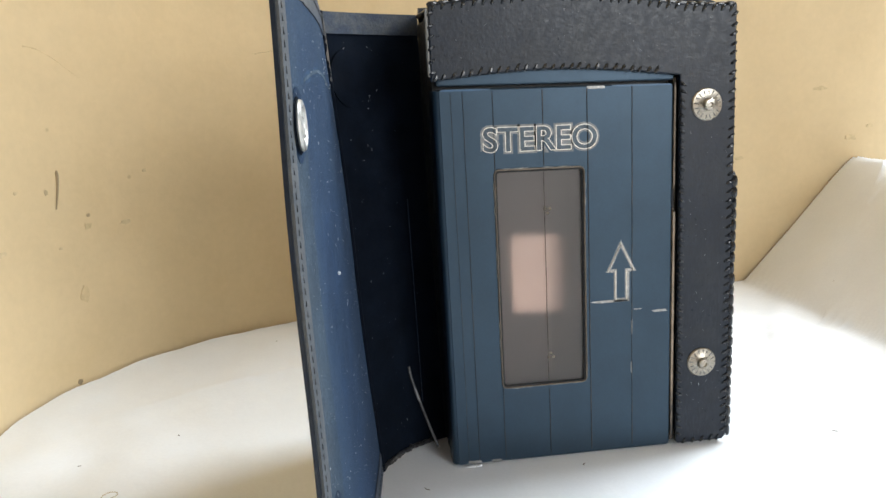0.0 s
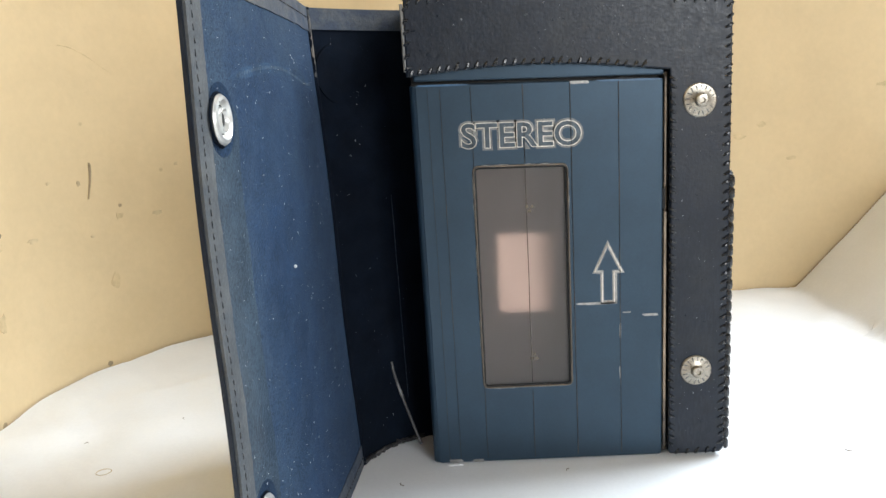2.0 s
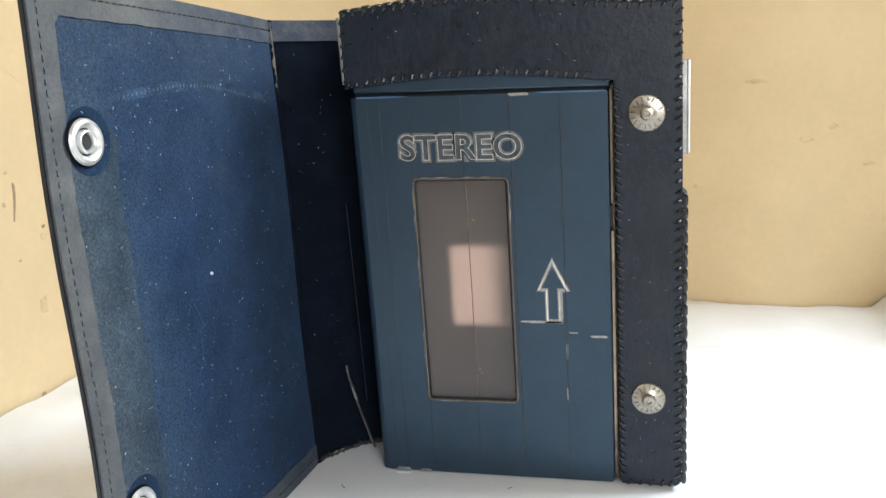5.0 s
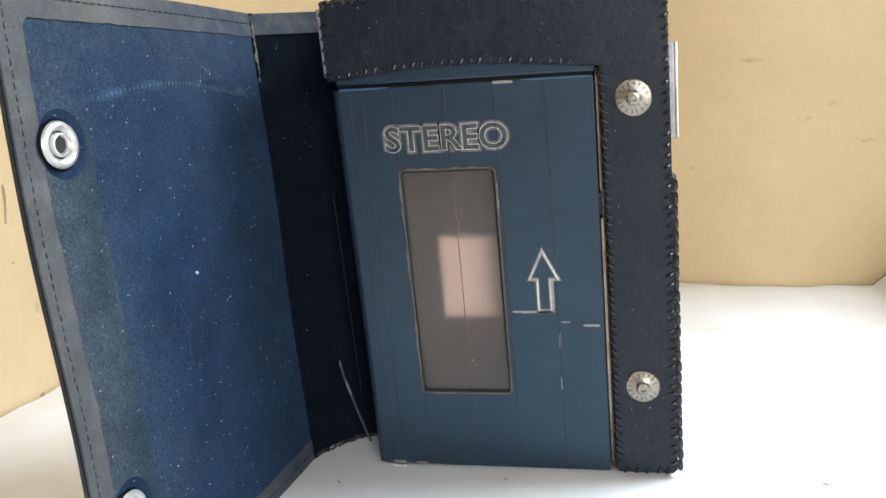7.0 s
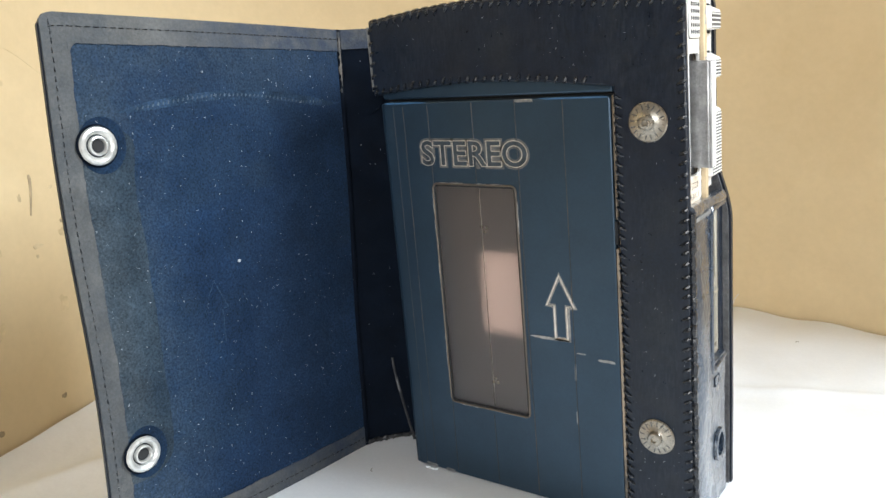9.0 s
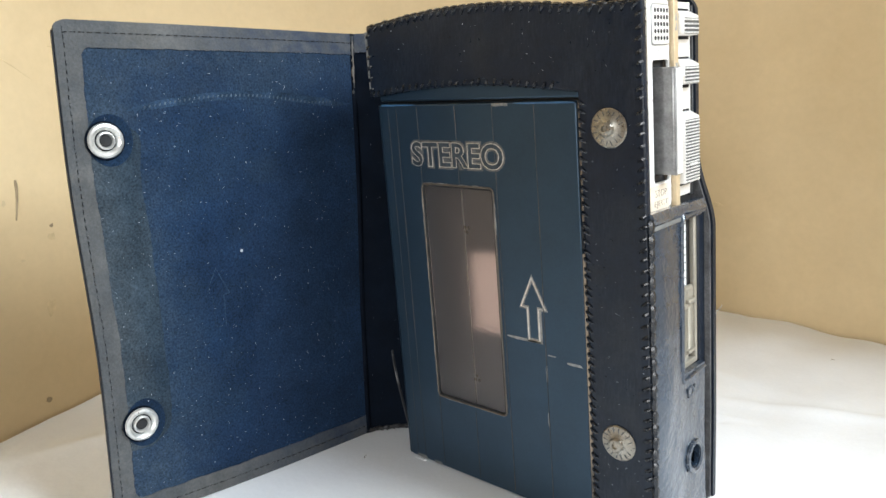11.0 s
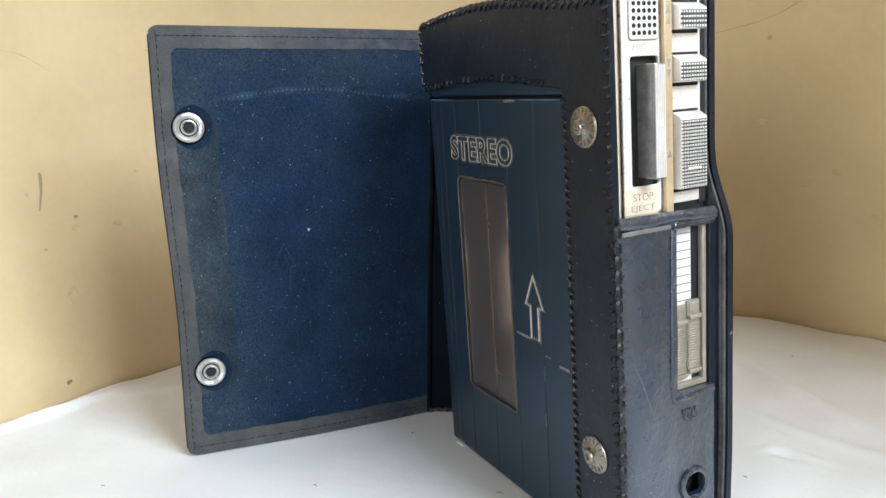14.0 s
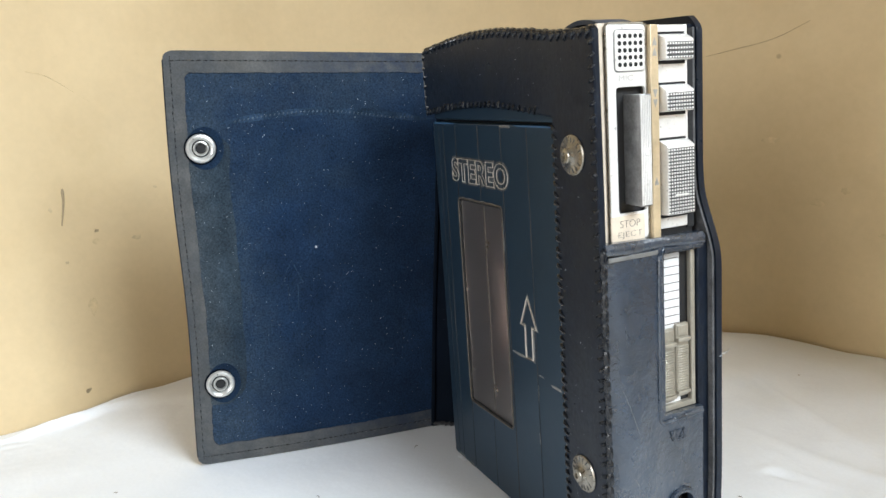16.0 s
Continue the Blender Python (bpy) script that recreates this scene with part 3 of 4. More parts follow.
part("top_front_strip", box(0.0048, 0.0757, 0.0006, 0.0060, 0.1172, 0.1330, 0.0006), LID, player, "blue enamel strip over the lid")
part("side_rail", box(0.0757, 0.0768, 0.0012, 0.0050, 0.0015, 0.1180, 0.0003), BRASS, player, "dull brass-brown edge beside the lid")
part("lid_latch", box(0.0750, 0.0759, 0.0002, 0.0030, 0.0790, 0.0850, 0.0002), DARK, player, "small black latch notch")

WX0, WX1, WZ0, WZ1 = 0.0204, 0.0473, 0.0254, 0.0930


lid_bm = plate(rounded(0.0050, 0.0752, 0.0006, 0.1164, 0.0009, 3), [rounded(WX0, WX1, WZ0, WZ1, 0.0014, 5)], "y", 0.0, 0.0062, 0.00045)
lid = part("lid", lid_bm, LID, player, "blue enamelled lid with worn edges")
# rounded hinge edge of the lid
hinge = bmesh.new()
arc = [(0.0052 - 0.0016 * math.sin(radians(a)), 0.0017 - 0.0016 * math.cos(radians(a))) for a in range(0, 91, 15)]
for z0, z1 in ((0.0010, 0.1160),):
    lo = [hinge.verts.new((x, y, z0)) for x, y in arc + [(0.0036, 0.0062), (0.0056, 0.0062)]]
    hi = [hinge.verts.new((v.co.x, v.co.y, z1)) for v in lo]
    for k in range(len(lo)):
        hinge.faces.new((lo[k], lo[(k + 1) % len(lo)], hi[(k + 1) % len(lo)], hi[k]))
    hinge.faces.new(lo)
    hinge.faces.new(hi[::-1])
part("lid_hinge_edge", hinge, LID, lid)

# pressed lines down the lid
for gx, z0, z1, w in ((0.0086, 0.002, 0.1150, 0.00016), (0.0120, 0.002, 0.1150, 0.00022), (0.0205, 0.002, 0.1155, 0.00026), (0.0353, 0.0015, 0.0238, 0.00026), (0.0353, 0.0938, 0.1158, 0.00026),
                      (0.0487, 0.002, 0.1158, 0.00030), (0.0624, 0.002, 0.1158, 0.00026)):
    line = [(gx + 0.00018 * noise.noise(Vector((gx * 900, z * 60, 2.0))), -0.00002, z) for z in np.linspace(z0, z1, 26)]
    part("pressed_line", tube(line, w * 0.55, 6), GROOVE, lid)

# paint rubbed off the lid in places, and brighter blue strips along its top edge
for x0, x1, z0, z1 in ((0.0058, 0.0205, 0.11585, 0.1164), (0.0490, 0.0540, 0.1154, 0.1164), (0.0560, 0.0750, 0.11585, 0.1164), (0.0495, 0.0618, 0.0505, 0.0513), (0.0690, 0.0744, 0.0464, 0.0471), (0.0630, 0.0655, 0.0476, 0.0480),
                       (0.0621, 0.0626, 0.0395, 0.0445), (0.0620, 0.0625, 0.0265, 0.0305), (0.0085, 0.0125, 0.0008, 0.0018), (0.0155, 0.0190, 0.0006, 0.0016)):
    pts = []
    for k in range(14):
        w = 2 * math.pi * k / 14
        j = 1 + 0.35 * noise.noise(Vector((x0 * 500 + math.cos(w), z0 * 500 + math.sin(w), 1)))
        pts.append(((x0 + x1) / 2 + (x1 - x0) / 2 * j * math.copysign(abs(math.cos(w)) ** 0.5, math.cos(w)), (z0 + z1) / 2 + (z1 - z0) / 2 * j * math.copysign(abs(math.sin(w)) ** 0.5, math.sin(w))))
    top_edge = z1 > 0.1160 and x1 - x0 > 0.01
    part("paint_patch", plate(pts, [], "y", -0.00004, 0.0002), EDGE_BLUE if top_edge else HALO, lid, "brighter blue strip along the lid's top edge" if top_edge else "paint rubbed off to grey metal")

# lettering and arrow
def on_lid(x0, z0, out=0.00005):
    return lambda a, b, c: (x0 + a, -out - c, z0 + b)


part("lettering_halo", lettering("STEREO", 0.0338, 0.0067, on_lid(0.0176, 0.0985, 0.00001), grow=0.00092, depth=0.00003), LETTER_HALO, lid, "rubbed halo round the lettering")
part("letter_face", lettering("STEREO", 0.0338, 0.0067, on_lid(0.0176, 0.0985, 0.00006), grow=0.00018, depth=0.00003), LETTER_FACE, lid, "rubbed blue enamel inside the letter outlines")
part("lettering", lettering("STEREO", 0.0338, 0.0067, on_lid(0.0176, 0.0985, 0.0001), outline=0.00012, grow=0.00026), WORN, lid, "outlined capital letters in bare metal")
ARROW = [(0.0588, 0.0692), (0.0548, 0.0606), (0.0570, 0.0606), (0.0570, 0.0512), (0.0606, 0.0512), (0.0606, 0.0606), (0.0629, 0.0606)]
part("arrow_halo", plate([(0.0588, 0.0702), (0.0541, 0.0602), (0.0565, 0.0600), (0.0565, 0.0506), (0.0615, 0.0506), (0.0615, 0.0600), (0.0638, 0.0602)],
                         [[(0.0588, 0.0678), (0.0556, 0.0611), (0.0575, 0.0611), (0.0575, 0.0518), (0.0601, 0.0518), (0.0601, 0.0611), (0.0621, 0.0611)]], "y", -0.00004, 0.0001), HALO, lid)
part("arrow", tube([(x, -0.0001, z) for x, z in ARROW], 0.00022, 6, closed=True), WORN, lid, "outlined arrow in bare metal")

# window rim, smoked pane, cassette well
part("window_rim", tube([(x, -0.0001, z) for x, z in rounded(WX0 - 0.0001, WX1 + 0.0001, WZ0 - 0.0001, WZ1 + 0.0001, 0.0015, 5)], 0.00028, 6, closed=True), BRASS, lid, "brassy worn rim of the window")
part("window_gasket", tube([(x, 0.0003, z) for x, z in rounded(WX0 + 0.0004, WX1 - 0.0004, WZ0 + 0.0004, WZ1 - 0.0004, 0.0012, 5)], 0.0003, 6, closed=True), DARK, lid)
pane = part("window_pane", plate(rounded(WX0 + 0.0001, WX1 - 0.0001, WZ0 + 0.0001, WZ1 - 0.0001, 0.0013, 5), [], "y", 0.0007, 0.0017), GLASS, lid, "smoked plastic window")
pane.visible_shadow = False
part("pane_scratch", tube([(0.0353 + 0.00012 * noise.noise(Vector((z * 90, 0, 0))), 0.00066, z) for z in np.linspace(WZ0 + 0.001, WZ1 - 0.001, 30)], 0.00013, 6), BRASS, lid)
for cz, up in ((0.0805, 1), (0.0345, -1)):
    mark = bmesh.new()
    for a in (90, 210, 330):
        w = radians(a)
        join(mark, plate(circle(0.0362 + 0.0009 * math.cos(w), cz + up * 0.0009 * math.sin(w) * -1, 0.00055, 10), [], "y", 0.00062, 0.00075))
    part("spool_mark", mark, BRASS, lid, "faint three-lobed mark on the pane")
part("cassette_well", plate(rounded(0.0150, 0.0560, 0.0150, 0.1020, 0.001, 2), [], "y", 0.0136, 0.0144), CAVITY, player, "dull brown well behind the window")
part("cassette_label", plate(rounded(0.0273, 0.0450, 0.0455, 0.0705, 0.0012, 4), [], "y", 0.0122, 0.0134), LABEL, player, "pale pink label seen through the window")
for x0, z0, x1, z1, r in ((WX0 - 0.0004, 0.0900, WX0 - 0.0003, 0.0760, 0.00022), (WX0 - 0.0004, 0.0700, WX0 - 0.0004, 0.0610, 0.00016), (WX0 - 0.0003, 0.0480, WX0 - 0.0004, 0.0360, 0.00020), (WX0 + 0.0020, WZ1 + 0.0003, WX0 + 0.0100, WZ1 + 0.0004, 0.00018),
                          (WX0 + 0.0140, WZ1 + 0.0003, WX0 + 0.0230, WZ1 + 0.0003, 0.00022), (WX1 + 0.0004, 0.0890, WX1 + 0.0004, 0.0800, 0.00014), (WX0 + 0.0030, WZ0 - 0.0004, WX0 + 0.0120, WZ0 - 0.0003, 0.00014)):
    line = [(x0 + (x1 - x0) * w + 0.0002 * noise.noise(Vector((w * 9, x0 * 900, z0 * 900))), -0.00008, z0 + (z1 - z0) * w + 0.0002 * noise.noise(Vector((w * 9, x0 * 700, z0 * 500)))) for w in np.linspace(0, 1, 16)]
    part("rim_chip", tube(line, r, 5, taper=lambda w: 0.35 + 0.65 * abs(math.sin(7 * w))), HALO, lid, "pale chipped enamel")

# ---- control side of the player
SX = 0.0928
part("mic_panel", plate(rounded(0.0033, 0.0143, 0.0895, 0.1390, 0.0010, 4), [rounded(0.0057, 0.0140, 0.0960, 0.1251, 0.0008, 3)], "x", SX - 0.0008, SX, 0.00015), SILVER, player, "satin silver panel")
part("panel_border", tube([(SX - 0.0002, y, z) for y, z in rounded(0.0030, 0.0146, 0.0892, 0.1393, 0.0011, 4)], 0.00028, 6, closed=True), NICKEL, player, "tarnished panel edge")
part("side_rim", box(SX - 0.0016, SX - 0.0006, 0.0012, 0.0040, 0.0890, 0.1394, 0.0003), CREAM, player, "pale tarnished rim of the body")
grille = part("mic_grille", plate(rounded(0.0054, 0.0138, 0.1287, 0.1377, 0.0008, 4), [], "x", SX - 0.0001, SX + 0.0004, 0.00015), SILVER, player, "silver microphone grille with punched holes")
part("grille_groove", tube([(SX + 0.0001, y, z) for y, z in rounded(0.0053, 0.0139, 0.1286, 0.1378, 0.0009, 4)], 0.00014, 6, closed=True), KEY, grille)
for i in range(5):
    for j in range(5):
        hole = plate(circle(0.0066 + i * 0.00151, 0.1301 + j * 0.00158, 0.00052, 12), [], "x", SX + 0.0003, SX + 0.00045)
        part("grille_hole", hole, DARK, grille)


def on_side(y0, z0, out):
    return lambda a, b, c: (out + c, y0 + a, z0 + b)


part("mic_lettering", lettering("MIC", 0.0040, 0.0013, on_side(0.0065, 0.1265, SX + 0.00006), depth=0.00003), PALE_INK, player, "faint grey capitals")
part("key_recess", box(SX - 0.0040, SX - 0.0030, 0.0053, 0.0146, 0.0955, 0.1255), DARK, player)
key = part("stop_key", box(SX - 0.0035, 0.0966, 0.0088, 0.0121, 0.0978, 0.1234, 0.0005), KEY, player, "tall brushed metal stop and eject key")
face = part("key_face", box(0.0965, 0.0970, 0.0088, 0.0121, 0.0978, 0.1234, 0.0002), KEY, key, "bright ribbed key face")
for k in range(6):
    y = 0.0090 + k * 0.00050
    part("key_rib", box(0.0969, 0.0973, y, y + 0.00030, 0.0981, 0.1231, 0.00008, 1), SILVER, face)
part("key_tab", box(0.0968, 0.09745, 0.0099, 0.0112, 0.1095, 0.1112, 0.0002), SILVER, face)
label_plate = part("stop_label_plate", box(SX - 0.0010, SX + 0.0001, 0.0031, 0.0131, 0.0889, 0.0955, 0.0002), CREAM, player, "cream label plate lettered stop eject")
part("stop_lettering", lettering("STOP", 0.0060, 0.0018, on_side(0.0057, 0.0926, SX + 0.00012), grow=-0.00005, depth=0.00004), GREY_INK, label_plate)
part("eject_lettering", lettering("EJECT", 0.0072, 0.0018, on_side(0.0051, 0.0899, SX + 0.00012), grow=-0.00005, depth=0.00004), GREY_INK, label_plate)
part("panel_gap", box(SX - 0.0020, SX - 0.0012, 0.0142, 0.0152, 0.0890, 0.1388), BRASS, player)
strip = part("direction_strip", box(SX - 0.0012, 0.0939, 0.0149, 0.0172, 0.0890, 0.1388, 0.0002), GOLD, player, "gilt strip with grey direction arrows")
for z, up in ((0.1350, 1), (0.1327, 1), (0.1233, -1), (0.1210, -1), (0.1028, 1)):
    part("direction_arrow", plate([(0.0154, z - up * 0.0009), (0.0167, z - up * 0.0009), (0.01605, z + up * 0.0010)], [], "x", 0.0938, 0.09396), ARROW_INK, strip)
part("key_panel", box(SX - 0.0024, SX - 0.0008, 0.0172, 0.0274, 0.0905, 0.1388, 0.0004), SILVER, player, "silver panel under the keys")
part("key_panel_slot", box(SX - 0.0030, SX - 0.0011, 0.0274, 0.0296, 0.0900, 0.1380), DARK, player)
part("back_edge", box(SX - 0.0016, SX - 0.0007, 0.0268, 0.0276, 0.1100, 0.1388, 0.0002), SILVER, player)


def push_key(name, z0, z1, label):
    """A key with a sloping plain top and a knurled face."""
    y0, y1, xb, xf = 0.0190, 0.0276, SX - 0.0010, 0.0946
    bm = bmesh.new()
    low = [(xb, y0 - 0.0004, z0), (xb, y1, z0), (xb, y1, z1), (xb, y0 - 0.0004, z1)]
    high = [(xf, y0, z0 + 0.0002), (xf, y1 - 0.0002, z0 + 0.0002), (xf, y1 - 0.0002, z1 - 0.0014), (xf, y0, z1 - 0.0014)]
    a, b = [bm.verts.new(p) for p in low], [bm.verts.new(p) for p in high]
    for k in range(4):
        bm.faces.new((a[k], a[(k + 1) % 4], b[(k + 1) % 4], b[k]))
    bm.faces.new(a)
    bm.faces.new(b)
    bmesh.ops.bevel(bm, geom=list(bm.edges), offset=0.00035, segments=2, affect="EDGES", profile=0.5)
    k = part(name, bm, SILVER, player, label)
    part("knurl_bed", box(xf - 0.0002, xf + 0.00003, y0 + 0.0002, y1 - 0.0004, z0 + 0.0004, z1 - 0.0020), KNURL_BED, k)
    knurl = bmesh.new()
    rows, cols = max(3, int((z1 - z0 - 0.0025) / 0.00078)), 10
    for i in range(rows):
        for j in range(cols):
            y = y0 + 0.0004 + j * (y1 - y0 - 0.0012) / (cols - 1)
            z = z0 + 0.0007 + i * (z1 - z0 - 0.0031) / (rows - 1)
            s = 0.00024
            base = [knurl.verts.new((xf + 0.00001, y + dy * s, z + dz * s)) for dy, dz in ((-1, -1), (1, -1), (1, 1), (-1, 1))]
            tip = [knurl.verts.new((xf + 0.0002, y + dy * s * 0.4, z + dz * s * 0.4)) for dy, dz in ((-1, -1), (1, -1), (1, 1), (-1, 1))]
            for q in range(4):
                knurl.faces.new((base[q], base[(q + 1) % 4], tip[(q + 1) % 4], tip[q]))
            knurl.faces.new(tip)
    ob = part("knurling", knurl, SILVER, k, smooth=0)
    tagged(ob, kind="stuff")
    part("key_shadow_gap", box(SX - 0.0011, SX - 0.00075, y0 - 0.0011, y1 + 0.0004, z0 - 0.0008, z1 + 0.0004), DARK, k)
    return k


push_key("rewind_key", 0.1306, 0.1368, "small knurled silver key")
push_key("forward_key", 0.1187, 0.1252, "small knurled silver key")
push_key("play_key", 0.0940, 0.1122, "tall knurled silver play key")
part("play_tally", box(0.0948, 0.0951, 0.0210, 0.0250, 0.0988, 0.0992), SILVER, player)

# volume sliders behind the pocket's slot
part("slot_well", box(0.0913, 0.0915, 0.0162, 0.0296, 0.0420, 0.0860), BODY, player)
scale_plate = part("volume_scale", box(0.0914, 0.0919, 0.0170, 0.0244, 0.0450, 0.0850, 0.0001), SCALE_WHITE, player, "white volume scale with fine black lines")
for k in range(12):
    z = 0.0828 - k * 0.0021
    part("scale_line", box(0.0918, 0.09195, 0.0195, 0.0242, z, z + 0.0002), GREY_INK, scale_plate)
for y0, wide, z0, z1 in ((0.0174, 0.0046, 0.0458, 0.0652), (0.0223, 0.0043, 0.0466, 0.0660)):
    s = part("volume_slider", box(0.0916, 0.0928, y0, y0 + wide, z0, z1, 0.0005), SLIDER, player, "ribbed champagne-coloured volume slider")
    n = int((z1 - z0 - 0.0070) / 0.00066)
    for k in range(n):
        z = z0 + 0.0020 + k * 0.00066
        part("slider_rib", box(0.0927, 0.0931, y0 + 0.0003, y0 + wide - 0.0002, z, z + 0.00036, 0.0001, 1), SLIDER, s)
    part("slider_lip", box(0.0922, 0.0937, y0 + 0.0001, y0 + wide, z1 - 0.0047, z1 - 0.0035, 0.0004), SLIDER, s)
    part("slider_lip", box(0.0922, 0.0935, y0 + 0.0001, y0 + wide, z0 + 0.0008, z0 + 0.0018, 0.0003), SLIDER, s)
    part("slider_crown", box(0.0922, 0.0931, y0 + 0.0004, y0 + wide - 0.0004, z1 - 0.0032, z1 - 0.0003, 0.0004), SLIDER, s)
part("slot_rail", box(0.0914, 0.0931, 0.0271, 0.0285, 0.0436, 0.0850, 0.0004), SLIDER, player, "gilt rail beside the sliders")
part("slot_sill", box(0.0914, 0.0930, 0.0176, 0.0286, 0.0436, 0.0452, 0.0003), SLIDER, player)
part("jack_socket", lathe([(0.0030, -0.004), (0.0030, -0.0015), (0.0022, -0.0012), (0.0010, -0.0032)], (0.0930, 0.0222, 0.0182), (1, 0, 0), 20), DARK, player, "black round socket")

# ---------------------------------------------------------------- the leather case
case = thing("leather_case", (0.03, 0.0, 0.0), "black laced leather player case standing with its blue-lined flap open", "case")

edge_low = [(x, 0.1186 + 0.0026 * math.sin(math.pi * (x - 0.003) / 0.0735)) for x in np.linspace(0.0030, 0.0765, 14)]
edge_top = [(x, 0.1392 + 0.0030 * math.sin(math.pi * min(1.0, (x - 0.0035) / 0.075)) - 0.0009 * (x - 0.003) / 0.09) for x in np.linspace(0.0940, 0.0035, 16)]
panel_outline = edge_low + [(0.0768, 0.1100), (0.0770, 0.060), (0.0768, 0.0022), (0.0775, 0.0012), (0.0930, 0.0012), (0.0942, 0.0025), (0.0943, 0.06), (0.0943, 0.100)] + edge_top
part("front_panel", plate(panel_outline, [], "y", -0.0014, 0.0006, 0.0005), LEATHER, case, "black grained leather front band")
part("top_gusset", box(0.004, 0.0908, 0.0008, 0.0308, 0.1378, 0.1390, 0.0005), LEATHER, case)
part("bottom_gusset", box(0.0060, 0.0940, 0.0066, 0.0340, 0.0, 0.0011, 0.0003), LEATHER, case)
for name, pts, reach, length, gap in (
        ("lacing_lower_edge", [(x, -0.0014, z + 0.0001) for x, z in edge_low[:-1]], (0, 0, 1), 0.0022, 0.0026),
        ("lacing_top_edge", [(x, -0.0014, z - 0.0003) for x, z in edge_top], (0, 0, -1), 0.0020, 0.0028),
        ("lacing_left_edge", [(0.0030, -0.0012, 0.1195), (0.0033, -0.0012, 0.1385)], (1, 0, 0), 0.0020, 0.0030),
        ("lacing_strip_edge", [(0.0767, -0.0014, 0.1175), (0.0768, -0.0014, 0.0035)], (1, 0, 0), 0.0021, 0.0023),
        ("lacing_corner_edge", [(0.0940, -0.0013, 0.1370), (0.0940, -0.0013, 0.0035)], (-1, 0, 0), 0.0024, 0.0027),
        ("lacing_bottom_edge", [(0.0780, -0.0014, 0.0014), (0.0930, -0.0014, 0.0014)], (0, 0, 1), 0.0024, 0.0028)):
    part(name, lacing(pts, reach, length * 0.85, 0.00044, 0.0010, gap), THREAD, case, "slanted black lacing stitches")
part("band_end_edge", tube([(0.0029 + 0.00015 * noise.noise(Vector((0, 0, z * 300))), -0.0008, z) for z in np.linspace(0.1200, 0.1380, 16)], 0.00050, 7), SEAM, case, "pale worn end of the band")
part("side_trim", box(0.0755, 0.0762, 0.0000, 0.0030, 0.0856, 0.1166, 0.0002), BRASS, player, "dull trim beside the lid")
part("side_trim", box(0.0754, 0.0762, -0.0003, 0.0030, 0.0040, 0.0780, 0.0002), STRIP, player, "pale worn trim beside the lid")
part("lacing_upper_edge", cord([(x, -0.0004, z) for x, z in edge_top], 0.00080, 0.0030), THREAD, case, "black laced upper edge")
part("lacing_side_edge", cord([(0.0949, -0.0009, 0.0885), (0.0949, -0.0009, 0.0025)], 0.00092, 0.0034), THREAD, case, "chunky black lacing down the corner")
part("carry_loop", solid_sheet(lambda u, v: (0.0740 + 0.0180 * u, 0.0040 + 0.010 * v, 0.1386 + 0.0024 * abs(math.sin(math.pi * min(1.0, 1.06 * u))) ** 0.7), 16, 4, (0, 0, -1), 0.0011), HEM, case, "small scuffed leather loop on the top")


def stud(z):
    at = (0.0850, -0.0014, z)
    s = part("snap_stud", lathe([(0.0047, 0.0), (0.0048, 0.0003), (0.0045, 0.0006), (0.0036, 0.0007), (0.0026, 0.0009), (0.0019, 0.0012), (0.0016, 0.0018), (0.0018, 0.0022), (0.0015, 0.0025), (0.0008, 0.0026), (0.0006, 0.0021), (0.0001, 0.0021)], at, (0, -1, 0), 32),
             NICKEL, case, "dull nickel snap stud with a stamped rim")
    for k in range(15):
        w = radians(20 + k * 22)
        d, q = Vector((math.cos(w), 0, math.sin(w))), Vector((-math.sin(w), 0, math.cos(w)))
        c = Vector(at) + d * 0.0036 + Vector((0, -0.00072, 0))
        part("stamped_bar", tube([c - d * 0.0006 + q * 0.0002 * (k % 3 - 1), c + d * 0.0006], 0.00016, 5), KNURL_BED, s)
    return s


stud(0.1100)
stud(0.0290)

# pocket over the control side
def pocket_x(y, z):
    roll = max(0.0, (0.0060 - y) / 0.0068)
    bulge = math.sin(math.pi * min(1.0, max(0.0, (y + 0.0008) / 0.017))) * math.sin(math.pi * min(1.0, max(0.0, z / 0.088)))
    return 0.0946 - 0.0019 * roll ** 2 + 0.0009 * bulge + 0.00040 * noise.noise(Vector((y * 190, z * 70, 3.0))) + 0.00010 * noise.noise(Vector((y * 600, z * 420, 9.0)))


